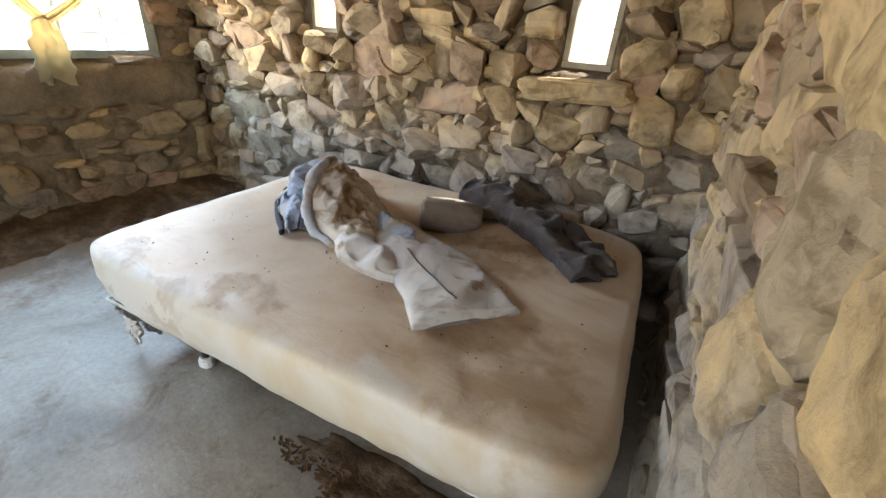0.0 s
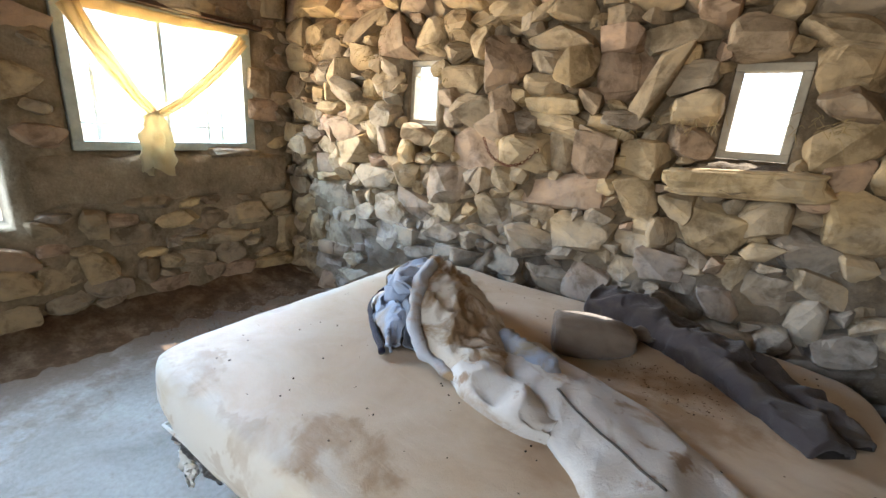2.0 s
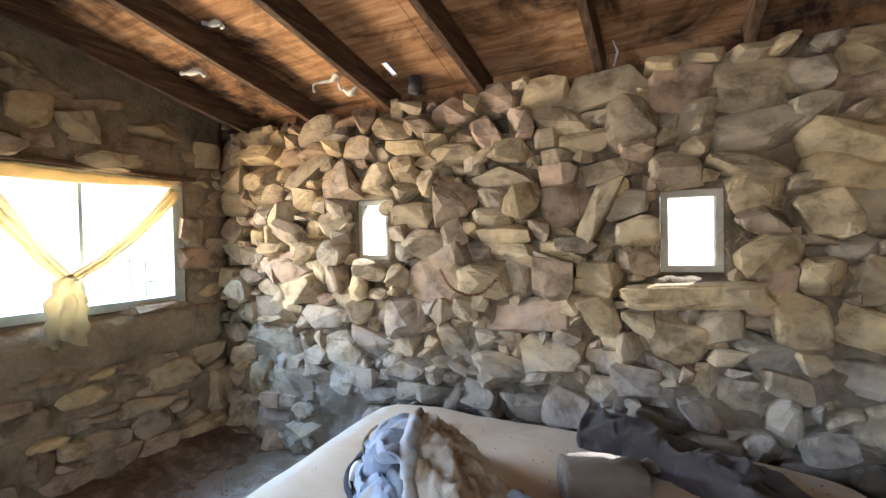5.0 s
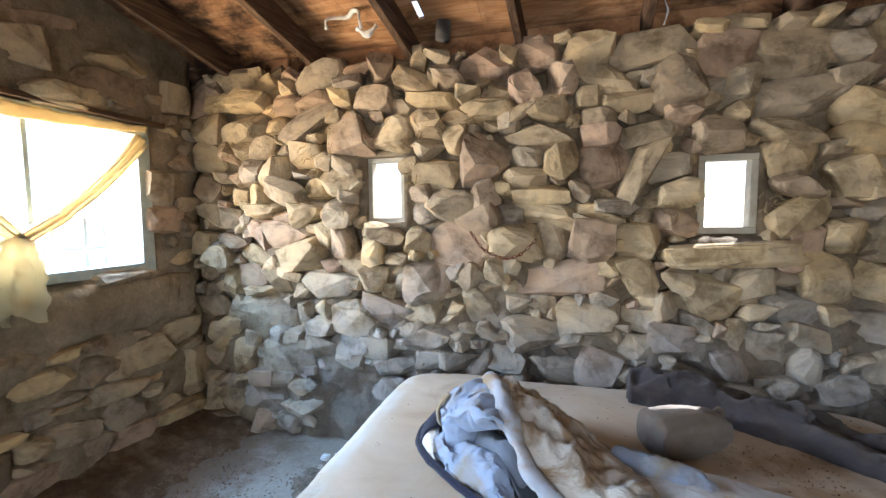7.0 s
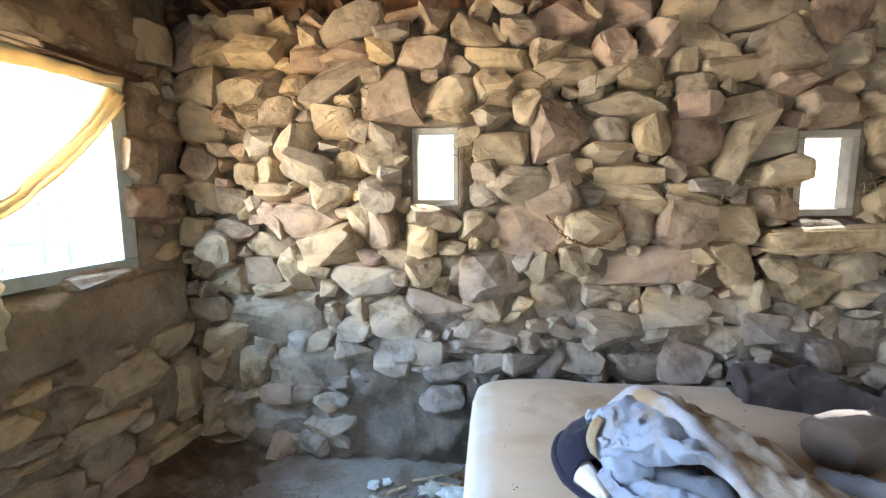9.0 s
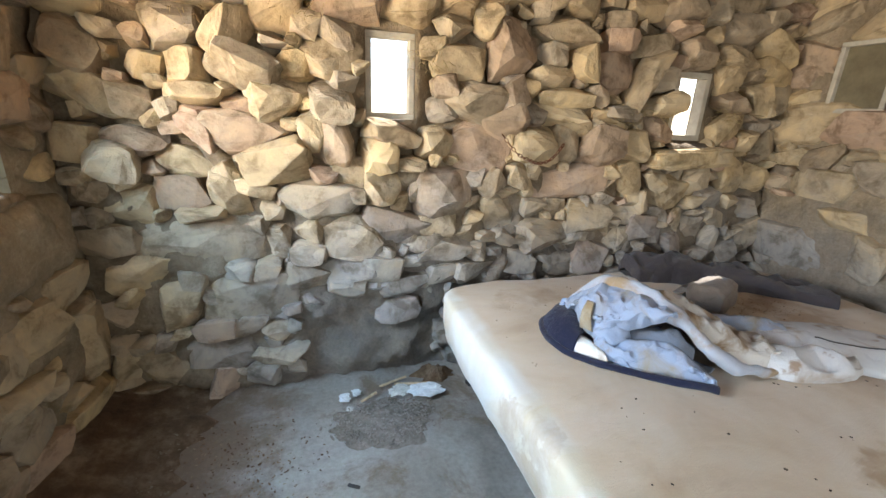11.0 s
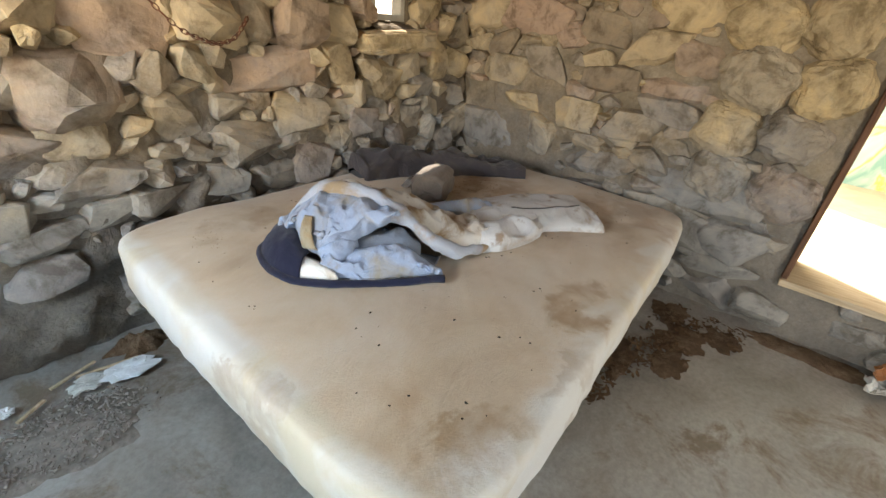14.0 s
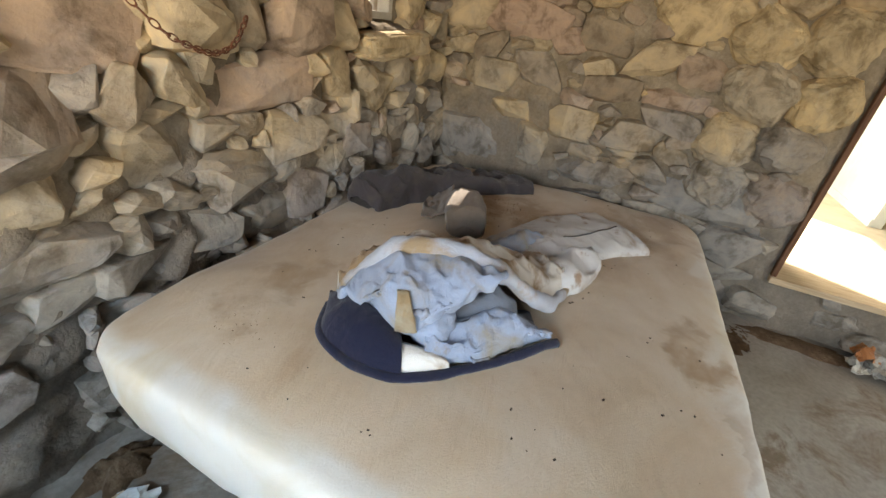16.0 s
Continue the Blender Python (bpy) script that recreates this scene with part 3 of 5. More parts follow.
def small_window(name, u0, u1, v0, v1, depth, m, wide, material, label, pane=None):
    """A wooden frame set into a wall's opening."""
    root = tagged(new(name), label, "window", kind="structure")
    mm = m.copy()
    for nm, b in (("frame_side", (u0, u0 + wide, v0 + wide, v1 - wide)), ("frame_side", (u1 - wide, u1, v0 + wide, v1 - wide)), ("frame_head", (u0, u1, v1 - wide, v1)), ("frame_sill", (u0, u1, v0, v0 + wide))):
        bm = boxed(b[0], b[1], depth, depth + 0.07, b[2], b[3], bevel=0.005)
        bmesh.ops.transform(bm, matrix=mm, verts=bm.verts)
        part(nm, bm, material, root)
    if pane:
        bm = boxed(u0 + wide * 0.9, u1 - wide * 0.9, depth + 0.03, depth + 0.036, v0 + wide * 0.9, v1 - wide * 0.9)
        bmesh.ops.transform(bm, matrix=mm, verts=bm.verts)
        part("pane", bm, pane, root, "dull brownish glass pane")
    return root


small_window("window_1", HOLE_1[0] + 0.003, HOLE_1[1] - 0.003, HOLE_1[2] + 0.003, HOLE_1[3] - 0.003, 0.04, M_NORTH, 0.028, GREYFRAME, "small bare window frame deep in the stone wall")
small_window("window_2", HOLE_2[0] + 0.003, HOLE_2[1] - 0.003, HOLE_2[2] + 0.003, HOLE_2[3] - 0.003, 0.02, M_NORTH, 0.032, GREYFRAME, "small weathered wooden window frame over a stone sill")
small_window("window_3", EAST_WINDOW[0] + 0.003, EAST_WINDOW[1] - 0.003, EAST_WINDOW[2] + 0.003, EAST_WINDOW[3] - 0.003, -0.02, M_EAST, 0.025, GREYFRAME, "small window with a grey frame and dull brown glass", BROWNGLASS)

tagged(mesh_object("sill_mortar", surface(lambda u, v: Vector((-0.74 + 0.36 * u, Y_NORTH + 0.05 - (0.19 + 0.03 * math.sin(3.14 * u)) * v + 0.012 * fbm(Vector((u * 5, v * 3, 2))), 1.30 - 0.035 * v - 0.09 * v**5 + 0.012 * fbm(Vector((u * 6, v * 4, 7))))), 30, 14), MORTAR, True), "rough mortar sill below a small window", "sill", kind="structure")

# the wide west window: frame, meeting post, bars
window = tagged(new("window_4"), "wide sliding window in a grey-green frame with bars", "window", kind="structure")
y0, y1, z0, z1 = BIG[0] + 0.004, BIG[1] - 0.004, BIG[2] + 0.004, BIG[3] - 0.004
xw = X_WEST
for nm, a, b, c, d in (("frame_side", y0, y0 + 0.055, z0 + 0.055, z1 - 0.055), ("frame_side", y1 - 0.075, y1, z0 + 0.055, z1 - 0.055), ("frame_head", y0, y1, z1 - 0.055, z1), ("frame_sill", y0, y1, z0, z0 + 0.055)):
    part(nm, boxed(xw - 0.11, xw + 0.005, a, b, c, d, bevel=0.006), PAINTED, window)
part("meeting_post", boxed(xw - 0.075, xw - 0.045, 1.83, 1.853, z0 + 0.056, z1 - 0.056, bevel=0.004), PAINTED, window, "thin grey meeting post")
for y in (1.50, 1.66, 2.0, 2.16, 2.26):
    part("bar", boxed(xw - 0.19, xw - 0.175, y - 0.011, y + 0.011, z0 - 0.01, 1.40 if y != 1.5 else 1.58, bevel=0.003), BARS, window, "pale window bar")
for z in (1.235,):
    part("crossbar", boxed(xw - 0.172, xw - 0.16, y0, y1, z - 0.009, z + 0.009, bevel=0.003), BARS, window)
# ledge of stone and mortar under the window
def ledge_fn(u, v):
    y = 1.1 + 1.55 * u
    a = v * math.pi
    z = 0.93 + 0.15 * math.cos(a) + 0.02 * fbm(Vector((y * 4, v * 2, 3)))
    return Vector((X_WEST - 0.03 + 0.075 * math.sin(a) ** 0.6 + 0.03 * fbm(Vector((y * 6, z * 6, 1))), y, z - 0.02))


tagged(mesh_object("ledge", surface(ledge_fn, 60, 14), PLASTER, True), "rough mortar band under the wide window", "ledge", kind="structure")
tagged(mesh_object("lintel_board", boxed(X_WEST - 0.03, X_WEST + 0.035, 1.25, 2.5, 1.935, 1.965, bevel=0.006), RAFTER), "thin dark timber lintel over the wide window", "lintel", kind="structure")

# curtain knotted in the middle
curtain = tagged(new("curtain"), "yellowed sheer curtain knotted in the middle of the window", "curtain")
xc = X_WEST + 0.05


def drape(a, b, w0, w1, seed):
    """A gathered band of cloth from a to b, w0 and w1 half wide."""
    a, b = Vector(a), Vector(b)
    d = (b - a).normalized()
    n = Vector((0, -d.z, d.y))

    def fn(u, v):
        w = w0 + (w1 - w0) * u
        s = 2 * v - 1
        fold = 0.014 * math.sin(v * 15 + 3 * fbm(Vector((u * 3, seed, 0)))) + 0.012 * fbm(Vector((u * 6, v * 4, seed)))
        return a.lerp(b, u) + n * (s * w) + Vector((fold + 0.02 * math.sin(math.pi * v), 0, -0.05 * math.sin(math.pi * u)))
    return fn


knot = (xc, 1.735, 1.30)
solid(part("left_drape", surface(drape((xc, 1.375, 1.86), knot, 0.055, 0.03, 1.0), 30, 16), CURTAIN, curtain, smooth=True), 0.004)
solid(part("right_drape", surface(drape((xc, 2.335, 1.84), knot, 0.04, 0.03, 2.0), 30, 16), CURTAIN, curtain, smooth=True), 0.004)
solid(part("heading", surface(lambda u, v: Vector((xc - 0.012 + 0.012 * math.sin(u * 40 + v), 1.35 + 1.03 * u, 1.925 - (0.085 - 0.05 * u) * v - 0.02 * math.sin(u * 3.1))), 60, 5), CURTAIN, curtain, "yellowed curtain hem over the top edge", True), 0.003)


def tail_fn(u, v):
    a = 2 * math.pi * u
    r = (0.035 + 0.045 * min(1, v * 5) - 0.02 * math.exp(-((v - 0.22) * 9) ** 2)) * (1 + 0.25 * math.sin(a * 5 + 4 * v) + 0.3 * fbm(Vector((math.cos(a) * 2, math.sin(a) * 2, v * 6))))
    r *= 1.0 if v > 0.02 else 0.2
    return Vector((xc + 0.02 + r * 0.5 * math.cos(a), 1.715 + r * math.sin(a), 1.32 - 0.36 * v - 0.03 * math.sin(a * 2) * v))


part("knot_tail", surface(tail_fn, 36, 30, True), CURTAIN, curtain, "bunched curtain knot with hanging tail", True)

# board and pale sheet behind the second gap in the west wall
tagged(mesh_object("gap_board", boxed(X_WEST - 0.2, X_WEST - 0.16, GAP[0] + 0.004, GAP[1] - 0.02, 0.98, 1.20, bevel=0.004), JAMB), "reddish board across a gap in the wall", "board", kind="structure")

# ---- the bed ----
CORNERS = (Vector((-2.142, 2.64, 0)), Vector((-2.135, 0.975, 0)), Vector((0.05, 1.045, 0)), Vector((-0.03, 2.64, 0)))


def bed_xy(s, t):
    """s from west to east, t from south to north, 0 to 1."""
    a, b, c, d = CORNERS
    return (b * (1 - s) + c * s) * (1 - t) + (a * (1 - s) + d * s) * t


def mattress_mesh(bottom, top, inset, sag, n=72):
    bm = bmesh.new()
    rows, rings = [], []
    prof = [(0.0, 0.085), (0.03, 0.058), (0.10, 0.036), (0.3, 0.012), (0.55, 0.0), (0.75, 0.003), (0.88, 0.005), (0.95, 0.012), (0.985, 0.025), (1.0, 0.048)]

    def rim(k, inward, round_off=0.0):
        """Point k on a rounded rectangle, inward metres inside it."""
        a = 2 * math.pi * k / (4 * n)
        c, s = math.cos(a), math.sin(a)
        n_round = 11 / (1 + 8 * round_off)
        m = (abs(c) ** n_round + abs(s) ** n_round) ** (1 / n_round)
        x, y = c / m, s / m
        sx, sy = 1 - inward / 0.98, 1 - inward / 0.76
        return x * sx, y * sy

    for h, inward in prof:
        ring = []
        for k in range(4 * n):
            x, y = rim(k, inset + inward, 0.06 * (1 - h) ** 1.6)
            z = bottom + (top - bottom) * h
            p = bed_xy(0.5 + x / 2, 0.5 + y / 2)
            wob = 0.009 * fbm(Vector((p.x * 3, p.y * 3, z * 5))) + 0.006 * h * (1 - h) * 4 * noise.noise(Vector((p.x * 16, p.y * 16, z * 2)))
            ring.append(bm.verts.new((p.x + wob, p.y + wob, z + 0.012 * fbm(Vector((p.x * 2, p.y * 2, 4))) - (0.0 if h > 0.1 else 0.012 * fbm(Vector((p.x * 6, p.y * 6, 9)))))))
        rings.append(ring)
    for s in (0.85, 0.7, 0.55, 0.4, 0.25, 0.1):
        ring = []
        for k in range(4 * n):
            x, y = rim(k, inset + 0.058)
            p = bed_xy(0.5 + x * s / 2, 0.5 + y * s / 2)
            crease = 0.007 * max(0, 0.5 - 2.5 * abs(noise.noise(Vector((p.x * 1.2 + p.y * 2.2, p.y * 5 - p.x * 2, 3))))) + 0.006 * max(0, fbm(Vector((p.x * 1.5 + p.y * 4, p.y * 9 - p.x * 3, 1)))) + 0.012 * fbm(Vector((p.x * 2, p.y * 2, 4)))
            ring.append(bm.verts.new((p.x, p.y, top + sag * (1 - s * s) * 0.5 + 0.012 + crease)))
        rings.append(ring)
    for a, b in zip(rings, rings[1:]):
        for k in range(4 * n):
            j = (k + 1) % (4 * n)
            bm.faces.new((a[k], a[j], b[j], b[k]))
    bm.faces.new(rings[-1])
    bm.faces.new(rings[0][::-1])
    return bm


mattress = tagged(new("mattress"), "old mattress in a stained off-white fitted sheet on a low frame", "mattress")
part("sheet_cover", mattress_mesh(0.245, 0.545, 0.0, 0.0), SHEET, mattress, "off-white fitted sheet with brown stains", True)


def piping_fn(u, v):
    k = u * 4
    s, t = ((k, 0), (1, k - 1), (3 - k, 1), (0, 4 - k))[min(int(k), 3)]
    p = bed_xy(0.03 + 0.94 * s, 0.03 + 0.94 * t)
    a = 2 * math.pi * v
    out = (p - bed_xy(0.5, 0.5)).normalized()
    return p + out * (0.008 * math.cos(a) - 0.012) + Vector((0, 0, 0.262 + 0.008 * math.sin(a)))


part("piping", surface(piping_fn, 160, 8, True), LINT, mattress, "frayed piping along the lower edge", True)
bed_base = tagged(new("bed_base"), "low bed base in torn black cloth under the mattress", "bed base")
part("base_box", mattress_mesh(0.15, 0.252, 0.09, 0.0, 30), TICKING, bed_base, "sagging torn dark cloth")
for s, t in ((0.09, 0.16), (0.5, 0.30), (0.93, 0.16), (0.09, 0.9), (0.93, 0.9), (0.24, 0.10)):
    p = bed_xy(s, t)
    bm = bmesh.new()
    tube(bm, [(p.x, p.y, 0.05), (p.x, p.y, 0.18)], 0.016, 10)
    leg = part("leg", bm, DARKMETAL, bed_base, "thin metal leg")
    bm = bmesh.new()
    tube(bm, [(p.x, p.y, 0.008), (p.x, p.y, 0.02), (p.x, p.y, 0.05), (p.x, p.y, 0.062)], 0.03, 12, lambda f: 0.8 + 0.4 * math.sin(f * 3.14))
    part("caster", bm, PLASTIC if s == 0.24 else DARKMETAL, leg, "white plastic foot" if s == 0.24 else "dark metal foot")


def torn_strip(name, a, b, drop, seed, material, holder, label):
    a, b = Vector(a), Vector(b)

    def fn(u, v):
        p = a.lerp(b, u)
        rag = drop * (0.45 + 0.55 * abs(fbm(Vector((u * 7, seed, 0)))) + 0.18 * abs(fbm(Vector((u * 30, seed, 4)))))
        off = 0.02 * fbm(Vector((u * 8, v * 5, seed)))
        return Vector((p.x + off, p.y + off - 0.015 * v, max(0.012, p.z - rag * v)))
    return solid(part(name, surface(fn, 50, 10), material, holder, label, True), 0.004)


q0, q1, q2 = bed_xy(0.045, 0.30), bed_xy(0.05, 0.05), bed_xy(0.20, 0.045)
torn_strip("torn_flap", (q0.x, q0.y, 0.25), (q1.x, q1.y, 0.25), 0.12, 1.0, LINT, bed_base, "frayed white lining hanging from the base")
torn_strip("torn_flap", (q1.x, q1.y, 0.25), (q2.x, q2.y, 0.245), 0.05, 2.0, TICKING, bed_base, "torn dark cloth flap")
torn_strip("torn_flap", (q1.x + 0.0, q1.y + 0.02, 0.235), (q1.x + 0.10, q1.y + 0.01, 0.20), 0.21, 5.0, LINT, bed_base, "frayed white lining trailing to the floor")

# ---- garments on the bed ----
BED = 0.557


def heap(spine, half, high, seed, folds, nu=130, nv=56, base=BED, fold_size=0.02, lean=0.0):
    """A soft padded heap of cloth along a spine: half widths and heights at its points."""
    path = smooth_path(spine, 60)

    def pick(vals, s):
        k = min(int(s * (len(vals) - 1)), len(vals) - 2)
        f = s * (len(vals) - 1) - k
        f = f * f * (3 - 2 * f)
        return vals[k] * (1 - f) + vals[k + 1] * f

    def fn(u, v):
        p = along(path, u)
        d = (along(path, min(1, u + 0.02)) - along(path, max(0, u - 0.02))).normalized()
        side = Vector((-d.y, d.x, 0))
        end = min(1.0, u / 0.05, (1 - u) / 0.012)
        end = math.sqrt(max(0.0, 1 - (1 - end) ** 2))
        w, h = pick(half, u) * (0.75 + 0.25 * end), pick(high, u) * max(end, 0.12)
        a = 2 * math.pi * v
        c, s = math.cos(a), math.sin(a)
        q = p + side * (w * (abs(c) ** 0.8) * (1 if c > 0 else -1) + lean * h * max(s, 0))
        warp = Vector((q.x + 0.05 * fbm(q * 4 + Vector((seed, 1, 0))), q.y + 0.05 * fbm(q * 4 + Vector((2, seed, 0))), s * 0.12))
        crease = 1 - 2.2 * abs(noise.noise(warp * folds + Vector((seed, 0, 0)))) + 0.5 * (1 - 2.2 * abs(noise.noise(warp * folds * 2.3 + Vector((0, seed, 0)))))
        f = fold_size * (0.75 * crease + 0.5 * fbm(Vector((q.x * folds * 0.6 + seed, q.y * folds * 0.6, s))))
        z = base + (h * abs(s) ** 0.75 if s > 0 else -0.0) + (f * (0.4 + s) if s > 0 else 0.002 * abs(s))
        return Vector((q.x + f * 0.6, q.y + f * 0.5, max(base, z)))
    return surface(lambda u, v: fn(v, u), nv, nu, True)


jacket = tagged(new("padded_jacket"), "soiled white padded jacket with navy trim thrown on the mattress", "jacket")
CREST = smooth_path([(-1.655, 2.15, 0.575), (-1.64, 2.09, 0.685), (-1.595, 1.99, 0.772), (-1.54, 1.86, 0.785), (-1.49, 1.74, 0.745), (-1.42, 1.645, 0.665), (-1.29, 1.575, 0.59), (-1.13, 1.56, 0.575)], 80)


def loft(low, high, puff, fold, seed, quilts=0.0, nu=70, nv=34, out=(0.0, 0.0), hang=0.0):
    """Padded cloth stretched from one curve to another, puffed up, creased and quilted."""
    low = low if len(low) > 30 else smooth_path(low, 60)
    high = high if len(high) > 30 else smooth_path(high, 60)

    def fn(u, v):
        p = along(low, u).lerp(along(high, u), v)
        full = math.sin(math.pi * v) ** 0.8
        q = p * 7 + Vector((seed, seed * 2, 0.06 * seed))
        crease = 0.6 - 1.9 * abs(noise.noise(q + Vector((0.4 * fbm(q), 0, 0)))) + 0.5 * fbm(q * 2.2) + 0.5 * (0.4 - 2.0 * abs(noise.noise(q * 2.7)))
        seam = -0.008 * math.exp(-((((v * quilts) % 1.0) - 0.5) / 0.09) ** 2) if quilts else 0.0
        rise = puff * full + (fold * crease + seam) * min(1, 6 * v, 6 * (1 - v)) - hang * full * math.sin(math.pi * u)
        return Vector((p.x + out[0] * full + 0.4 * fold * crease, p.y + out[1] * full + 0.3 * fold * crease, max(BED + 0.004, p.z + rise)))
    return surface(fn, nu, nv)


solid(part("body", loft(CREST, [(-1.60, 2.20, 0.565), (-1.47, 2.15, 0.565), (-1.30, 2.06, 0.565), (-1.16, 1.93, 0.565), (-1.06, 1.80, 0.565), (-1.02, 1.68, 0.565), (-1.04, 1.60, 0.565)], 0.06, 0.024, 1.0, 0.0, 90, 50), SOILED, jacket, "stained outer shell", True), 0.012)
part("sleeve", heap([(-1.10, 1.80, 0), (-0.90, 1.715, 0), (-0.675, 1.585, 0), (-0.50, 1.43, 0)], [0.13, 0.165, 0.185, 0.20], [0.065, 0.062, 0.050, 0.040], 6.0, 4.5, fold_size=0.013), SHELL, jacket, "creased sleeve", True)
part("sleeve", heap([(-1.28, 1.68, 0), (-1.10, 1.58, 0), (-0.95, 1.54, 0), (-0.84, 1.52, 0)], [0.05, 0.085, 0.08, 0.04], [0.04, 0.065, 0.065, 0.04], 9.0, 7.0, fold_size=0.018, nu=70, nv=36), SHELL, jacket, "bunched second sleeve", True)
part("lining", heap([(-1.18, 1.86, 0), (-1.08, 1.79, 0), (-0.98, 1.74, 0), (-0.90, 1.70, 0)], [0.05, 0.06, 0.06, 0.04], [0.07, 0.085, 0.075, 0.05], 8.0, 9.0, fold_size=0.02, nu=60, nv=36), LINING, jacket, "pale blue quilted lining", True)
bm = bmesh.new()
tube(bm, CREST, 0.026, 14, lambda f: 0.55 + 0.6 * math.sin(f * 3.14) + 0.10 * math.sin(f * 27), 1.0, 5.0, 0.014)
part("front_edge", bm, EDGE, jacket, "padded pale edge with brown stains", True)
solid(part("lining", loft([(-1.665, 2.15, 0.60), (-1.705, 2.03, 0.64), (-1.74, 1.90, 0.625), (-1.72, 1.83, 0.615), (-1.64, 1.79, 0.665), (-1.52, 1.74, 0.72)], CREST[:int(len(CREST) * 0.60)], 0.035, 0.03, 3.0, 0.0, 90, 56, (-0.06, -0.045)), LINING, jacket, "pale blue quilted lining", True), 0.010)
solid(part("lining", loft([(-1.775, 1.80, 0.575), (-1.70, 1.725, 0.572), (-1.58, 1.635, 0.57), (-1.455, 1.545, 0.568)], [(-1.69, 1.85, 0.63), (-1.62, 1.77, 0.645), (-1.52, 1.70, 0.648), (-1.44, 1.60, 0.585)], 0.022, 0.03, 4.0, 0.0, 70, 36, (-0.02, -0.012)), LINING, jacket, "pale blue quilted lining", True), 0.010)
# inside of the opening, painted in the darkened lining colour
solid(part("lining", loft([(-1.69, 1.85, 0.63), (-1.62, 1.77, 0.645), (-1.52, 1.70, 0.648), (-1.44, 1.60, 0.585)], [(-1.60, 1.93, 0.57), (-1.50, 1.86, 0.566), (-1.42, 1.76, 0.566), (-1.36, 1.64, 0.566)], 0.0, 0.010, 5.0, 0.0, 50, 24, (0, 0), 0.03), SHADELINING, jacket, "lining in the opening with its shade painted in", True), 0.006)
part("inner_fold", heap([(-1.66, 1.90, 0), (-1.575, 1.80, 0), (-1.50, 1.72, 0), (-1.44, 1.67, 0)], [0.03, 0.05, 0.05, 0.03], [0.06, 0.105, 0.10, 0.05], 21.0, 9.0, fold_size=0.02, nu=50, nv=30), SHADELINING, jacket, "crumpled inner fold of lining, coloured as if in shade", True)


def lobe_fn(u, v):
    a, k = 2 * math.pi * u, math.pi * v
    d = Vector((math.cos(a) * math.sin(k), math.sin(a) * math.sin(k), math.cos(k)))
    w = 1 + 0.22 * noise.noise(d * 2.3 + Vector((4, 0, 0))) + 0.08 * noise.noise(d * 7)
    return Vector((-1.665 + 0.075 * d.x * w, 1.835 + 0.06 * d.y * w, max(BED + 0.004, 0.635 + 0.062 * d.z * w)))


part("lining", surface(lobe_fn, 40, 24, True), LINING, jacket, "bulging fold of pale blue lining", True)
LINED = [o for o in jacket.children if o.name.startswith("lining")][1]
lined_tree = BVHTree.FromPolygons([v.co for v in LINED.data.vertices], [p.vertices for p in LINED.data.polygons])


def strap_fn(u, v):
    aim = Vector((-1.615, 1.965, 0.685)).lerp(Vector((-1.70, 1.90, 0.615)), v) + Vector((0.024, -0.040, 0)) * (u - 0.5) * (0.7 + 0.5 * v)
    eye = Vector((-2.5, 1.45, 1.15))
    d = (aim - eye).normalized()
    hit = lined_tree.ray_cast(eye, d)[0] or aim
    return hit - d * (0.004 + 0.010 * math.sin(math.pi * v) + 0.004 * fbm(Vector((u * 2, v * 4, 3))))


solid(part("strap", surface(strap_fn, 8, 16), STRAP, jacket, "yellow-brown stained cloth tab", True), 0.006)
HEM = smooth_path([(-1.69, 2.16, 0.568), (-1.80, 2.10, 0.570), (-1.845, 1.985, 0.570), (-1.835, 1.87, 0.570), (-1.765, 1.762, 0.570), (-1.63, 1.645, 0.570), (-1.475, 1.525, 0.574)], 60)
solid(part("yoke", loft(HEM[:int(len(HEM) * 0.56)], [(-1.665, 2.165, 0.60), (-1.695, 2.07, 0.645), (-1.725, 1.98, 0.655), (-1.745, 1.885, 0.625)], 0.030, 0.006, 5.0, 0.0, 50, 24, (-0.012, -0.006)), NAVY, jacket, "navy blue panel", True), 0.006)
solid(part("reflective_patch", loft([along(HEM, 0.555) + Vector((0.004, 0.006, 0.008)), along(HEM, 0.63) + Vector((0.004, 0.006, 0.008)), along(HEM, 0.70) + Vector((0.004, 0.006, 0.008))], [(-1.762, 1.885, 0.618), (-1.75, 1.82, 0.618), (-1.735, 1.762, 0.60)], 0.016, 0.002, 5.5, 0.0, 14, 10, (-0.012, -0.006)), LINT, jacket, "white patch beside the navy panel", True), 0.005)
bm = bmesh.new()
tube(bm, HEM, 0.013, 10, rough=0.003)
part("hem_band", bm, NAVY, jacket, "navy blue hem piping", True)
SLEEVE = next(o for o in jacket.children if o.name.startswith("sleeve"))
tree = BVHTree.FromPolygons([v.co for v in SLEEVE.data.vertices], [p.vertices for p in SLEEVE.data.polygons])
drops = [tree.ray_cast(Vector((p.x, p.y, 2.0)), Vector((0, 0, -1)))[0] for p in smooth_path([(-0.88, 1.64, 0), (-0.75, 1.56, 0), (-0.56, 1.455, 0)], 30)]
bm = bmesh.new()
tube(bm, [p + Vector((0, 0, 0.001)) for p in drops if p], 0.0035, 6)
part("seam", bm, TICKING, jacket, "dark seam along the sleeve", True)

coat = tagged(new("dark_coat"), "crumpled dark grey coat lying along the stone wall", "coat")
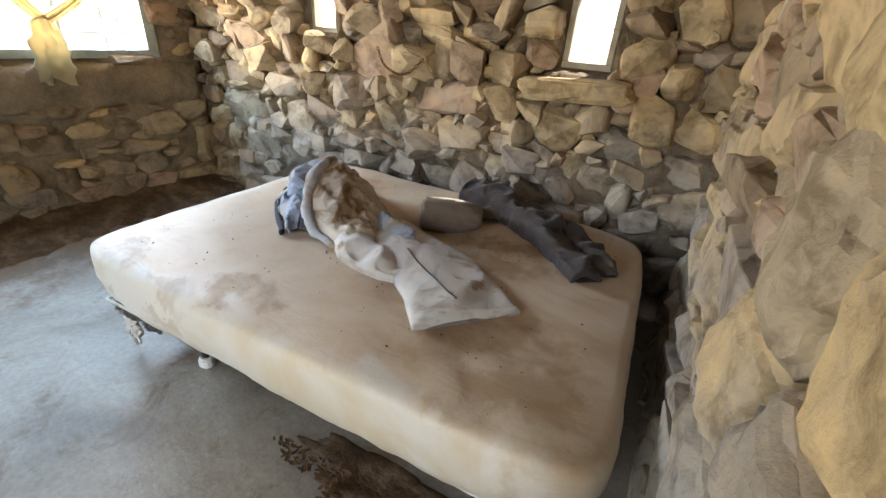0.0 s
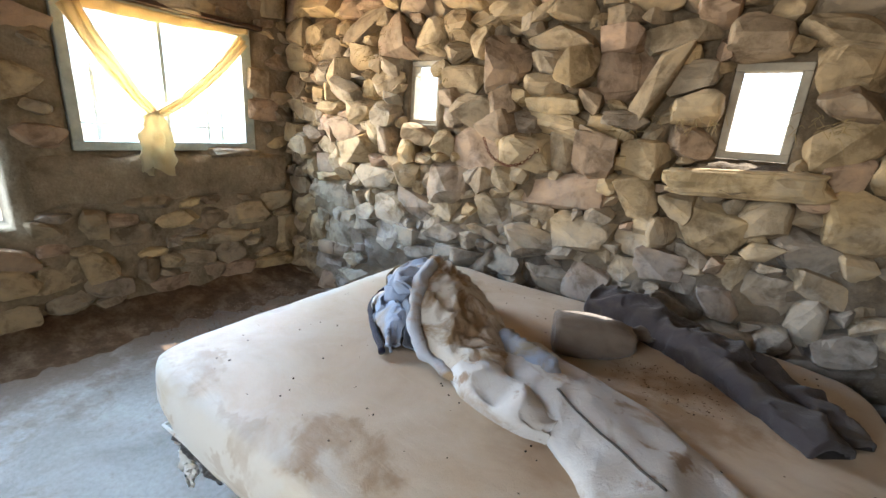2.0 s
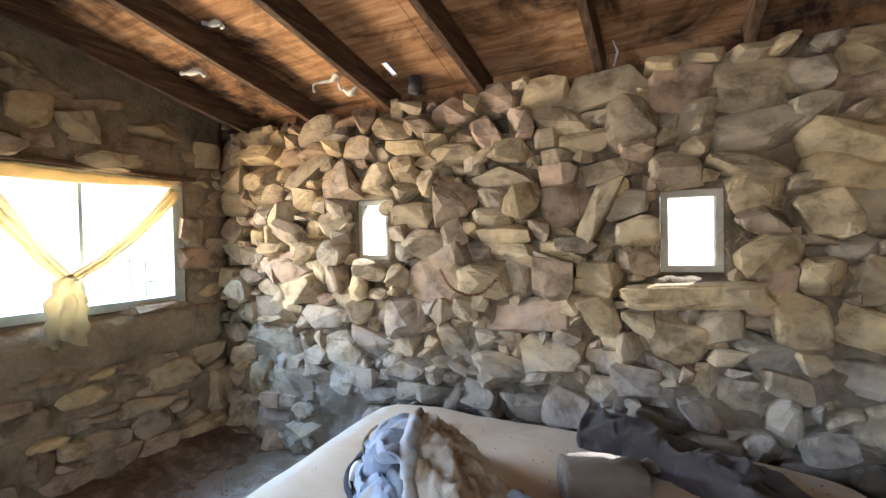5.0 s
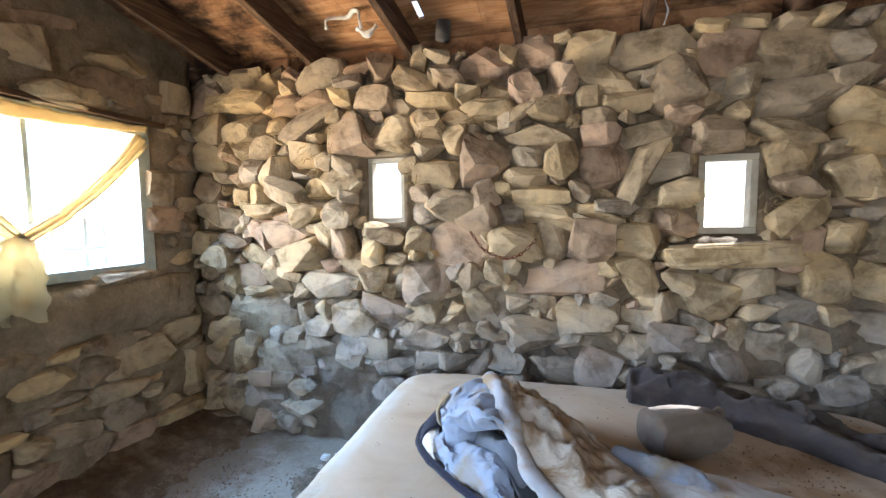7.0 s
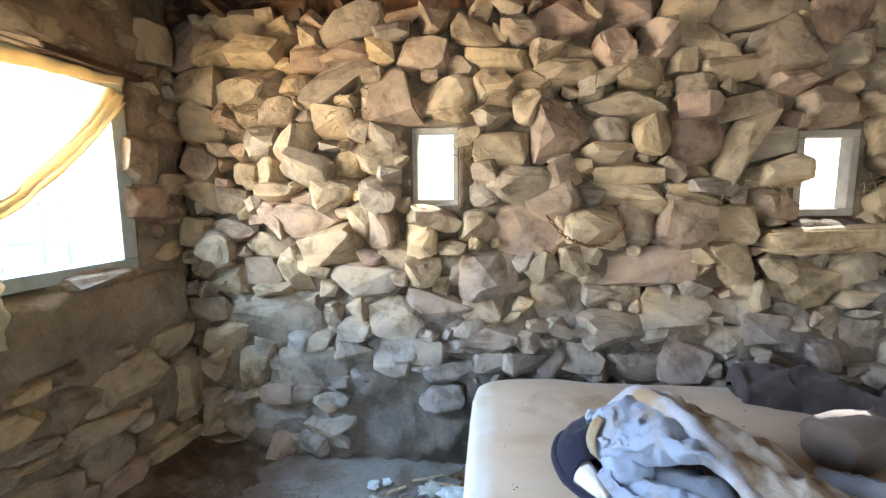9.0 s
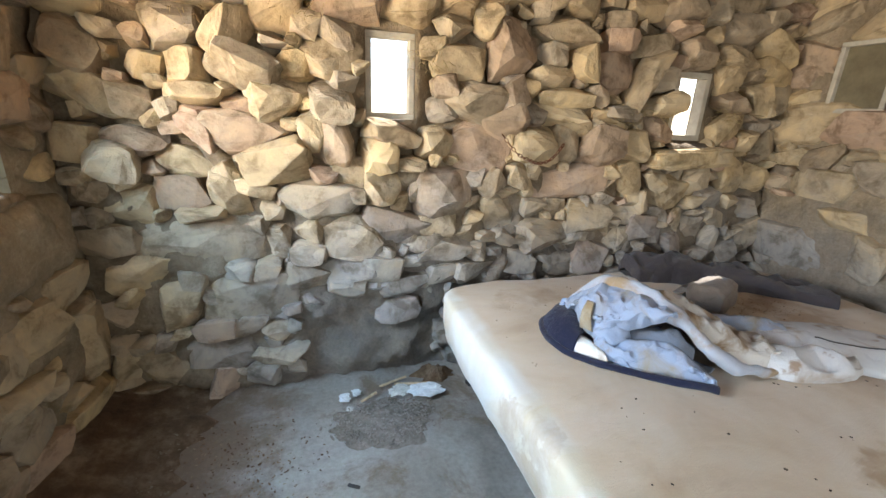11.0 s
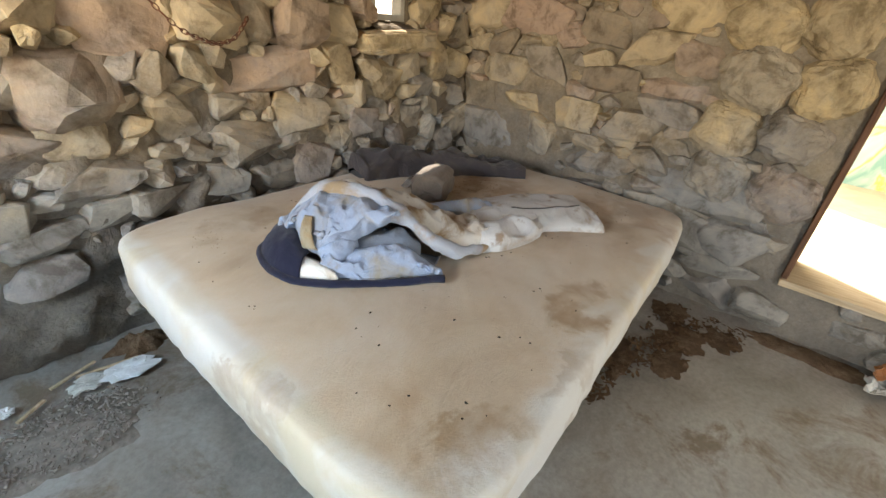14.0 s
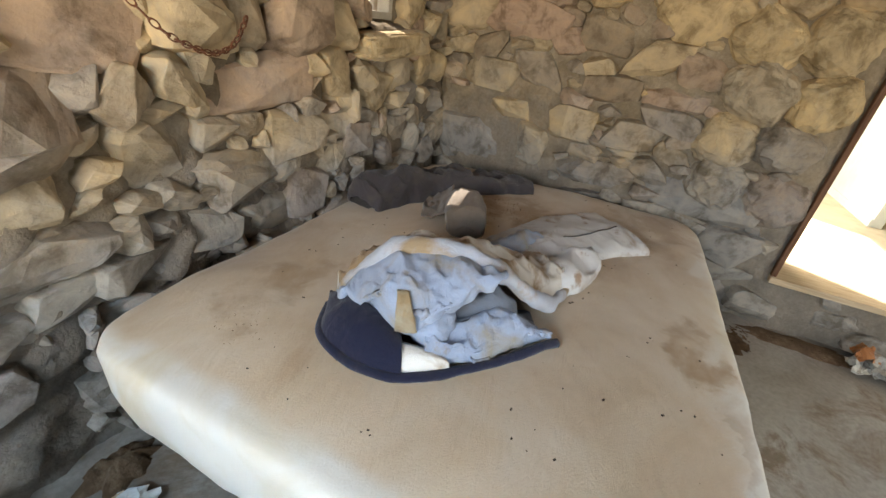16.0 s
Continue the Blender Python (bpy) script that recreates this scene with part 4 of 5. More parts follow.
part("body", heap([(-1.04, 2.50, 0), (-0.84, 2.47, 0), (-0.62, 2.37, 0), (-0.45, 2.24, 0)], [0.10, 0.13, 0.14, 0.11], [0.10, 0.11, 0.09, 0.07], 11.0, 5.0, fold_size=0.030), DARKCLOTH, coat, smooth=True)
part("sleeve", heap([(-0.62, 2.34, 0), (-0.45, 2.20, 0), (-0.32, 2.06, 0), (-0.22, 1.94, 0)], [0.09, 0.09, 0.08, 0.07], [0.10, 0.075, 0.05, 0.03], 13.0, 6.0, fold_size=0.022, nu=70, nv=36), DARKCLOTH, coat, "limp dark sleeve", True)
part("sleeve", heap([(-0.50, 2.42, 0), (-0.34, 2.30, 0), (-0.22, 2.16, 0), (-0.16, 2.04, 0)], [0.07, 0.075, 0.07, 0.05], [0.06, 0.05, 0.04, 0.03], 15.0, 6.0, fold_size=0.018, nu=70, nv=36), DARKCLOTH, coat, "limp dark sleeve", True)

roll = tagged(new("rolled_blanket"), "grey-brown cloth rolled up with a puckered open end", "blanket")
ROLL_A, ROLL_B = Vector((-1.035, 2.005, 0)), Vector((-0.765, 2.125, 0))


def roll_fn(u, v):
    """A stuffed roll, flat on its face to the west, drawn together round a hole at its other end."""
    a = 2 * math.pi * u
    prof = ((0.0, 0.001), (0.0, 0.05), (0.006, 0.074), (0.04, 0.084), (0.3, 0.088), (0.6, 0.084), (0.82, 0.072), (0.95, 0.056), (1.0, 0.036), (0.97, 0.022), (0.86, 0.016))
    k = min(int(v * (len(prof) - 1)), len(prof) - 2)
    f = v * (len(prof) - 1) - k
    s, r = (prof[k][i] * (1 - f) + prof[k + 1][i] * f for i in (0, 1))
    d = (ROLL_B - ROLL_A).normalized()
    side = Vector((-d.y, d.x, 0))
    c, e = math.cos(a), math.sin(a)
    fold = 0.010 * fbm(Vector((c * 2, e * 2, v * 5 + 9))) + 0.006 * math.sin(a * 7 + 4 * v) * max(0, v - 0.5) * 2 * min(1, r / 0.03)
    r += fold * min(1, r / 0.08) ** 3
    low = 0.78 if e < 0 else 0.95
    c, e = math.copysign(abs(c) ** 0.7, c), math.copysign(abs(e) ** 0.7, e)
    return ROLL_A.lerp(ROLL_B, s) + side * r * c * 0.98 + d * fold * 0.5 + Vector((0, 0, BED + 0.070 + r * e * low))


part("outer_wrap", surface(roll_fn, 48, 60, True), BROWNCLOTH, roll, smooth=True)
solid(part("loose_end", surface(lambda u, v: Vector((-1.0 + 0.26 * u + 0.05 * v, 2.10 + 0.10 * u + 0.15 * v, BED + 0.02 + 0.09 * (1 - v) ** 2 + 0.014 * fbm(Vector((u * 6, v * 6, 1))))), 30, 14), BROWNCLOTH, roll, smooth=True), 0.008)

# specks on the mattress
bm = bmesh.new()
rng = random.Random(5)
for k in range(150):
    s, t = rng.uniform(0.06, 0.94), rng.uniform(0.05, 0.9)
    p = bed_xy(s, t)
    r = rng.uniform(0.0013, 0.0036)
    bmesh.ops.create_icosphere(bm, subdivisions=1, radius=r, matrix=pose(p.x, p.y, 0.558 + 0.012 * fbm(Vector((p.x * 2, p.y * 2, 4))) + r * 0.5, 0, 0, rng.uniform(0, 180)) @ Matrix.Diagonal((1.6, 1, 0.7, 1)))
tagged(mesh_object("droppings", bm, SPECK, True), "dark droppings scattered over the sheet", "droppings", kind="stuff")

# ---- on the floor ----


def litter(name, cx, cy, rx, ry, count, size, material, label, seed, flat=0.35, z=0.006):
    """Small loose pieces spread over an oval of floor."""
    rng = random.Random(seed)
    bm = bmesh.new()
    for k in range(count):
        a, r = rng.uniform(0, 6.283), math.sqrt(rng.random()) * (0.75 + 0.35 * noise.noise(Vector((k * 0.37, seed, 0))))
        s = rng.uniform(0.4, 1.0) * size
        x, y = cx + rx * r * math.cos(a), cy + ry * r * math.sin(a)
        bmesh.ops.create_icosphere(bm, subdivisions=1, radius=s, matrix=pose(x, y, z + s * flat * 0.5, rng.uniform(-30, 30), rng.uniform(-30, 30), rng.uniform(0, 180)) @ Matrix.Diagonal((1.4, rng.uniform(0.4, 1), flat, 1)))
    return tagged(mesh_object(name, bm, material), label, "litter", kind="stuff")


def pat(name, cx, cy, rx, ry, high, material, label, seed, kind="stuff", category="dirt"):
    """A low uneven patch with a ragged rim."""
    def fn(u, v):
        a = 2 * math.pi * u
        r = v * (0.8 + 0.35 * fbm(Vector((math.cos(a) * 1.8, math.sin(a) * 1.8, seed)), 6))
        x, y = cx + rx * r * math.cos(a), cy + ry * r * math.sin(a)
        return Vector((x, y, 0.004 + 0.006 * fbm(Vector((x * 2.2, y * 2.2, 0))) + high * (1 - v**2) * (0.7 + 0.6 * fbm(Vector((x * 14, y * 14, seed)))) - 0.006 * v**6))
    return tagged(mesh_object(name, surface(fn, 60, 14, True), material, True), label, category, kind=kind)


pat("rubble_patch", -2.45, 2.31, 0.32, 0.20, 0.014, plain("grey_rubble_dust", (0.235, 0.20, 0.165), 1.0, 0.0, 0.5, 30.0), "patch of grey crumbled mortar and grit on the floor", 3.0)
litter("grit", -2.45, 2.31, 0.33, 0.21, 620, 0.008, plain("pale_grit", (0.27, 0.235, 0.195), 1.0, 0.0, 0.5, 40.0), "pale grit and mortar crumbs on the floor", 4, 0.6, 0.014)
litter("soil_clods", -3.20, 1.95, 0.40, 0.7, 300, 0.006, SOIL, "brown clods along the foot of the wall", 41, 0.6, 0.012)
litter("pale_debris", -3.15, 2.0, 0.42, 0.65, 260, 0.0055, plain("pale_chips", (0.27, 0.21, 0.145), 1.0, 0.0, 0.4, 40.0), "pale chips and dry stalks on the brown dirt", 43, 0.4, 0.03)
pat("dirt_mound", -2.12, 2.62, 0.15, 0.09, 0.07, SOIL, "brown dirt heaped beside the bed", 6.0)
litter("dirt_crumbs", -2.95, 2.15, 0.35, 0.5, 200, 0.005, SOIL, "brown dirt crumbs on the concrete", 9, 0.5)


def leaves(name, spots, count, size, material, label, seed):
    """Curled flakes of leaf lying in ragged drifts."""
    rng = random.Random(seed)
    bm = bmesh.new()
    for k in range(count):
        cx, cy, rx, ry = rng.choice(spots)
        a, r = rng.uniform(0, 6.283), math.sqrt(rng.random())
        x, y = cx + rx * r * math.cos(a), cy + ry * r * math.sin(a)
        if noise.noise(Vector((x * 9, y * 9, seed))) < -0.08:
            continue
        s, bend = size * rng.uniform(0.5, 1.3), rng.uniform(0.1, 0.6)
        m = pose(x, y, 0.014 + rng.uniform(0, 0.008), rng.uniform(-14, 14), rng.uniform(-14, 14), rng.uniform(0, 360))
        wide = rng.uniform(0.3, 0.55)
        rows = [[bm.verts.new(m @ Vector((s * i, s * wide * j * (1 - 0.75 * i * i), s * bend * 0.5 * (i * i + j * j * 0.5)))) for j in (-1, 0, 1)] for i in (-1, -0.4, 0.3, 1)]
        for p, q in zip(rows, rows[1:]):
            for j in (0, 1):
                bm.faces.new((p[j], q[j], q[j + 1], p[j + 1]))
    return tagged(mesh_object(name, bm, material), label, "leaves", kind="stuff")


leaves("dead_leaves", ((-0.55, 0.99, 0.24, 0.08), (-0.22, 0.92, 0.26, 0.12), (-0.10, 0.72, 0.14, 0.14), (-0.40, 0.86, 0.18, 0.07), (-0.72, 1.04, 0.34, 0.05)), 760, 0.017, LEAF, "dark dead leaves drifted beside the bed", 11)
pat("leaf_dirt", -0.66, 1.04, 0.22, 0.07, 0.008, SOIL, "brown dirt under dead leaves", 41.0)
pat("leaf_dirt", -0.06, 0.96, 0.16, 0.12, 0.006, SOIL, "brown dirt under dead leaves", 45.0)
pat("bed_dirt", -0.66, 1.13, 0.40, 0.10, 0.008, SOIL, "brown dirt under the edge of the bed", 31.0)
pat("leaf_dirt", -0.14, 0.70, 0.13, 0.11, 0.006, SOIL, "brown dirt under dead leaves", 21.0)
pat("leaf_dirt", -0.52, 0.86, 0.17, 0.10, 0.006, SOIL, "brown dirt under dead leaves", 25.0)
pat("leaf_dirt", -0.28, 0.86, 0.20, 0.13, 0.008, SOIL, "brown dirt under dead leaves", 8.0)
litter("bed_grime", -0.62, 2.02, 0.24, 0.17, 170, 0.0035, SOIL, "dirt crumbs on the sheet beside the coat", 17, 0.4, 0.562)
litter("bed_grime", -1.85, 2.28, 0.16, 0.12, 50, 0.0022, SOIL, "dirt crumbs on the sheet near the wall", 19, 0.4, 0.562)
pat("sill_dirt", 0.06, 0.30, 0.10, 0.40, 0.02, SOIL, "dark dirt along the foot of the door sill", 12.0)


def crumple(name, cx, cy, r, high, material, label, category, seed, stretch=1.0, turn=0.0, base=0.004):
    def fn(u, v):
        a = 2 * math.pi * u
        k = Vector((math.cos(a) * math.sin(math.pi * v), math.sin(a) * math.sin(math.pi * v), math.cos(math.pi * v)))
        w = 0.75 + 0.45 * noise.noise(k * 2.2 + Vector((seed, 0, 0))) + 0.2 * noise.noise(k * 6 + Vector((0, seed, 0)))
        x, y = r * stretch * w * k.x, r * w * k.y
        c, s = math.cos(turn), math.sin(turn)
        return Vector((cx + x * c - y * s, cy + x * s + y * c, max(base, base + high * (0.5 + 0.5 * k.z * w))))
    return tagged(mesh_object(name, surface(fn, 22, 12, True), material), label, category)


crumple("plastic_bag", -2.20, 2.47, 0.075, 0.035, PLASTIC, "crumpled clear plastic bag on the floor", "bag", 1.0, 1.5, -0.2)
crumple("paper_scrap", -2.62, 2.50, 0.035, 0.035, PLASTIC, "crumpled white paper scrap", "paper", 2.0)
crumple("paper_scrap", -2.56, 2.53, 0.03, 0.03, PLASTIC, "crumpled white paper scrap", "paper", 3.4)
crumple("paper_scrap", -2.60, 2.42, 0.022, 0.02, PAPER, "small yellowed paper scrap", "paper", 5.0)
crumple("wrapper", -2.34, 2.50, 0.05, 0.03, PAPER, "crumpled grey plastic wrapper", "wrapper", 7.0, 1.4)
for k, (x, y, a, l) in enumerate(((-2.36, 2.58, 20, 0.16), (-2.26, 2.54, -10, 0.2), (-2.50, 2.48, 35, 0.1), (-2.62, 1.97, -30, 0.05))):
    bm = boxed(-l / 2, l / 2, -0.006, 0.006, 0, 0.008, bevel=0.002)
    ob = tagged(mesh_object("stick", bm, PALEWOOD if k < 3 else TICKING), "thin weathered splinter of wood" if k < 3 else "short dark twig on the concrete", "stick", "splinters")
    ob.matrix_basis = pose(x, y, 0.016 if k < 3 else 0.008, 0, 0, a)
trash = tagged(new("wrapper_heap"), "heap of torn shiny wrappers by the door sill", "rubbish")
for k in range(7):
    cx, cy = 0.02 + 0.10 * math.sin(k * 2.1), -0.10 + 0.15 * math.cos(k * 1.7)

    def scrap_fn(u, v, k=k, cx=cx, cy=cy):
        f = Vector((u * 2.4, v * 2.4, k * 3.1))
        return Vector((cx + (u - 0.5) * 0.17 + 0.03 * fbm(f), cy + (v - 0.5) * 0.14 + 0.03 * fbm(f + Vector((5, 0, 0))), max(0.008, 0.03 + 0.012 * k + 0.06 * fbm(f + Vector((0, 9, 0))))))
    solid(part("scrap", surface(scrap_fn, 12, 12), (PAPER, plain("orange_wrapper", (0.45, 0.20, 0.08), 0.35), plain("silver_wrapper", (0.55, 0.55, 0.56), 0.25, 0.8))[k % 3], trash), 0.002)

# ---- hanging things ----
chain = tagged(new("chain"), "rusty chain hanging in a loop on the stones", "chain")
links = smooth_path([(-1.80, 2.665, 1.31), (-1.73, 2.63, 1.225), (-1.66, 2.62, 1.19), (-1.60, 2.62, 1.177), (-1.53, 2.625, 1.20), (-1.46, 2.645, 1.27)], 22)
for k in range(22):
    a, b = links[k], links[k + 1]
    d = (b - a)
    bm = bmesh.new()
    ring = [Vector((0.013 * 1.0 * math.cos(t), 0.0075 * math.sin(t), 0)) for t in (2 * math.pi * i / 12 for i in range(12))]
    pr = [[bm.verts.new(p * (1 + 0.32 * math.cos(w) * 0.8) + Vector((0, 0, 0.003 * math.sin(w)))) for w in (2 * math.pi * j / 6 for j in range(6))] for p in ring]
    for i in range(12):
        for j in range(6):
            bm.faces.new((pr[i][j], pr[(i + 1) % 12][j], pr[(i + 1) % 12][(j + 1) % 6], pr[i][(j + 1) % 6]))
    rot = d.to_track_quat("X", "Z").to_matrix().to_4x4() @ pose(0, 0, 0, 90 * (k % 2), 0, 0)
    bmesh.ops.transform(bm, matrix=Matrix.Translation((a + b) / 2) @ rot, verts=bm.verts)
    part("link", bm, RUST, chain, smooth=True)


def shred(name, x, y, points, r, material, label):
    bm = bmesh.new()
    tube(bm, smooth_path([(x + a, y + b, roof_z(y) - 0.005 + c) for a, b, c in points], 18), r, 7, lambda f: 1.1 - 0.4 * math.sin(f * 9), rough=0.01, seed=x)
    return tagged(mesh_object(name, bm, material, True), label, "insulation", "hanging shreds")


shred("insulation_shred", -2.42, 2.50, [(-0.12, 0, -0.09), (-0.11, 0, -0.04), (-0.07, 0.02, -0.025), (-0.01, 0.03, -0.03), (0.03, 0.01, -0.012), (0.07, 0, -0.03), (0.085, -0.02, -0.07), (0.08, 0, -0.11)], 0.009, LINT, "pale insulation shred drooping from the roof")
shred("insulation_shred", -2.36, 2.62, [(-0.05, 0, -0.02), (0.0, 0, -0.06), (0.05, 0, -0.02)], 0.014, LINT, "pale insulation shred drooping from the roof")
shred("insulation_shred", -3.02, 2.05, [(-0.06, 0, -0.13), (0.0, 0, -0.14), (0.06, 0.02, -0.13), (0.09, 0.02, -0.17)], 0.012, LINT, "pale insulation shred caught on a rafter")
shred("insulation_shred", -2.70, 1.95, [(-0.05, 0, 0.0), (0.0, 0, -0.02), (0.04, 0.02, -0.01), (0.06, 0.02, -0.04)], 0.012, LINT, "pale insulation shred on the plywood")
shred("twine", -0.88, 2.70, [(0.0, 0, -0.02), (0.01, 0, -0.08), (0.0, 0, -0.14)], 0.004, LINT, "short pale string hanging from a rafter")
bm = bmesh.new()
tube(bm, [(-1.96, 2.70, roof_z(2.70) - 0.09), (-1.95, 2.70, roof_z(2.7) + 0.0)], 0.04, 14)
tagged(mesh_object("vent_stub", bm, TICKING, True), "short black vent pipe at the roof hole", "pipe")


def tuft(x, z, seed, wide=0.09, count=26):
    """Dry straw sticking out of the mortar of the north wall."""
    rng = random.Random(seed)
    bm = bmesh.new()
    for k in range(count):
        a, c = rng.uniform(-wide, wide), rng.uniform(-wide * 0.5, wide * 0.5)
        dx, dz = rng.uniform(-0.05, 0.05), rng.uniform(-0.05, 0.02)
        y = Y_NORTH - 0.02
        tube(bm, smooth_path([(x + a, y, z + c), (x + a + dx * 0.5, y - 0.05, z + c + 0.01), (x + a + dx * 1.3, y - rng.uniform(0.07, 0.11), z + c + dz)], 5), 0.0013, 3)
    return tagged(mesh_object("straw_tuft", bm, STRAW), "dry straw sticking out of the mortar", "straw", "straw tufts", "stuff")


for k, (x, z) in enumerate(((-3.30, 1.82), (-3.12, 1.70), (-2.72, 1.78), (-2.20, 1.62), (-1.02, 1.42), (-0.78, 1.46), (-0.36, 1.44), (-2.62, 1.92))):
    tuft(x, z, k)

# ---- stones of the walls ----


def stone_mesh(seed):
    """A broken stone, one unit across, split along a few flat faces, its back buried in the wall."""
    rng = random.Random(seed)
    slant = rng.uniform(0, 6.283)
    splits = [Vector((math.cos(slant) * k, -1, math.sin(slant) * k)).normalized() * rng.uniform(0.40, 0.62) for k in (rng.uniform(0.0, 0.35), rng.uniform(-0.8, -0.3))]
    for k in range(4):
        splits.append(Vector((rng.gauss(0, 1), rng.gauss(-0.4, 0.5), rng.gauss(0, 1))).normalized() * rng.uniform(0.62, 0.82))
    bm = bmesh.new()
    for k in range(30):
        d = Vector((rng.gauss(0, 1), rng.gauss(0, 1), rng.gauss(0, 1))).normalized()
        q = Vector([math.copysign(abs(c) ** 0.5, c) for c in d])
        q *= rng.uniform(0.86, 1.0) / max(1.0, q.length * 0.72)
        for cut in splits:
            n = cut.normalized()
            q -= n * max(0.0, q.dot(n) - cut.length)
        bm.verts.new(q)
    hull = bmesh.ops.convex_hull(bm, input=bm.verts)
    bmesh.ops.delete(bm, geom=[g for g in hull["geom_interior"] if isinstance(g, bmesh.types.BMVert)], context="VERTS")
    bmesh.ops.dissolve_limit(bm, angle_limit=radians(14), verts=bm.verts, edges=bm.edges)
    bmesh.ops.bevel(bm, geom=list(bm.edges), offset=0.022, segments=1, affect="EDGES", profile=0.5)
    for k in range(3):
        bmesh.ops.triangulate(bm, faces=bm.faces)
        bmesh.ops.subdivide_edges(bm, edges=[e for e in bm.edges if e.calc_length() > 0.26], cuts=1)
    bmesh.ops.triangulate(bm, faces=bm.faces)
    off = Vector((seed, 0, 0))
    for v in bm.verts:
        c = v.co.copy()
        v.co += c.normalized() * (0.035 * noise.noise(c * 2.4 + off) + 0.03 * (0.3 - abs(noise.noise(c * 4.5 + off))) + 0.016 * noise.noise(c * 11 + off))
    span = [max(v.co[i] for v in bm.verts) - min(v.co[i] for v in bm.verts) for i in range(3)]
    mid = [(max(v.co[i] for v in bm.verts) + min(v.co[i] for v in bm.verts)) / 2 for i in range(3)]
    for v in bm.verts:
        v.co = Vector([(v.co[i] - mid[i]) / span[i] for i in range(3)])
    me = bpy.data.meshes.new("stone")
    bm.normal_update()
    bm.to_mesh(me)
    bm.free()
    me.materials.append(STONE)
    return me


def crag_mesh(seed, power=0.75, level=4, splits=0, material=None):
    """A weathered lump with ledges and pits, one unit across, cut by a few flat splits."""
    rng = random.Random(seed + 500)
    cuts = [Vector((rng.uniform(-0.5, 0.5), -1, rng.uniform(-0.5, 0.5))).normalized() * rng.uniform(0.6, 0.85)] if splits else []
    cuts += [Vector((rng.gauss(0, 1), rng.gauss(-0.5, 0.4), rng.gauss(0, 1))).normalized() * rng.uniform(0.62, 0.9) for k in range(splits)]
    bm = bmesh.new()
    bmesh.ops.create_icosphere(bm, subdivisions=level, radius=1.0)
    off = Vector((seed * 7.0, 3.0, 0))
    calm = 0.6 if splits else 1.0
    for v in bm.verts:
        d = v.co.normalized()
        q = Vector([math.copysign(abs(c) ** power, c) for c in d])
        for cut in cuts:
            n = cut.normalized()
            q -= n * max(0.0, q.dot(n) - cut.length)
        lump = 0.16 * noise.noise(q * 1.5 + off) + 0.13 * (0.35 - abs(noise.noise(Vector((q.x * 2.2, q.y * 2.2, q.z * 4.4)) + off))) + 0.10 * (0.3 - abs(noise.noise(q * 5 + off))) + 0.05 * noise.noise(q * 11 + off)
        v.co = q + d * lump * calm
    me = bpy.data.meshes.new("stone")
    span = [max(v.co[i] for v in bm.verts) - min(v.co[i] for v in bm.verts) for i in range(3)]
    mid = [(max(v.co[i] for v in bm.verts) + min(v.co[i] for v in bm.verts)) / 2 for i in range(3)]
    for v in bm.verts:
        v.co = Vector([(v.co[i] - mid[i]) / span[i] for i in range(3)])
    bm.to_mesh(me)
    bm.free()
    me.materials.append(material or CRAG)
    return me


ANGULAR = [stone_mesh(k) for k in range(26)]
ROUNDED = [crag_mesh(20 + k, 0.5, 3, 6, STONE) for k in range(22)]
CRAGS = [crag_mesh(k) for k in range(4)]
placed = {}
stone_rng = random.Random(21)


small = bmesh.new()  # the smallest stones, past the first 300 of a wall


def lay(wall, m, u, v, w, h, turn=0.0, proud=0.07, rounded=0.3, grow=1.2, kinds=None):
    """One stone of a wall: w wide and h high at (u, v), standing proud of it."""
    loose = 15 if wall is wall_north and w < 0.4 else 6
    me = stone_rng.choice(kinds or (ROUNDED if stone_rng.random() < rounded else ANGULAR))
    deep = min(0.13, max(0.08, min(w, h) * 0.6)) + proud
    tilt = Euler((radians(stone_rng.uniform(-loose, loose)), radians(-turn + stone_rng.uniform(-4, 4)), radians(stone_rng.uniform(-loose, loose))))
    flip = -1 if stone_rng.random() < 0.5 else 1
    place = m @ Matrix.LocRotScale((u, deep / 2 - proud, v), tilt, (w * grow * flip, deep, h * grow))
    laid = placed.setdefault(wall.name, [])
    laid.append((u, v, w, h))
    if len(laid) > 300:
        first = len(small.verts)
        small.from_mesh(me)
        small.verts.ensure_lookup_table()
        for vert in small.verts[first:]:
            vert.co = place @ vert.co
        return
    ob = new("stone", me)
    ob.matrix_basis = place
    ob.parent = wall


def fill(wall, m, u0, u1, v0, top, holes, sizes, proud, rounded, flat=1.0, tight=0.86, most=300):
    """Stones between those already laid, the large ones first."""
    done = placed.setdefault(wall.name, [])
    for size, tries in sizes:
        for _ in range(tries):
            w = size * stone_rng.uniform(0.75, 1.5)
            h = size * stone_rng.uniform(0.6, 1.0) * flat
            u, v = stone_rng.uniform(u0, u1), stone_rng.uniform(v0 + h * 0.3, top(u0) - 0.04)
            if len(done) >= most:
                return
            if v + h / 2 > top(u):
                continue
            if any(abs(u - (a[0] + a[1]) / 2) < (a[1] - a[0] + w) / 2 + 0.005 and abs(v - (a[2] + a[3]) / 2) < (a[3] - a[2] + h) / 2 + 0.005 for a in holes):
                continue
            if any(max(abs(u - a) * 2 / (w + c), abs(v - b) * 2 / (h + d)) < tight for a, b, c, d in done):
                continue
            lay(wall, m, u, v, w, h, stone_rng.uniform(-16, 16), proud * stone_rng.uniform(0.5, 1.3), rounded)


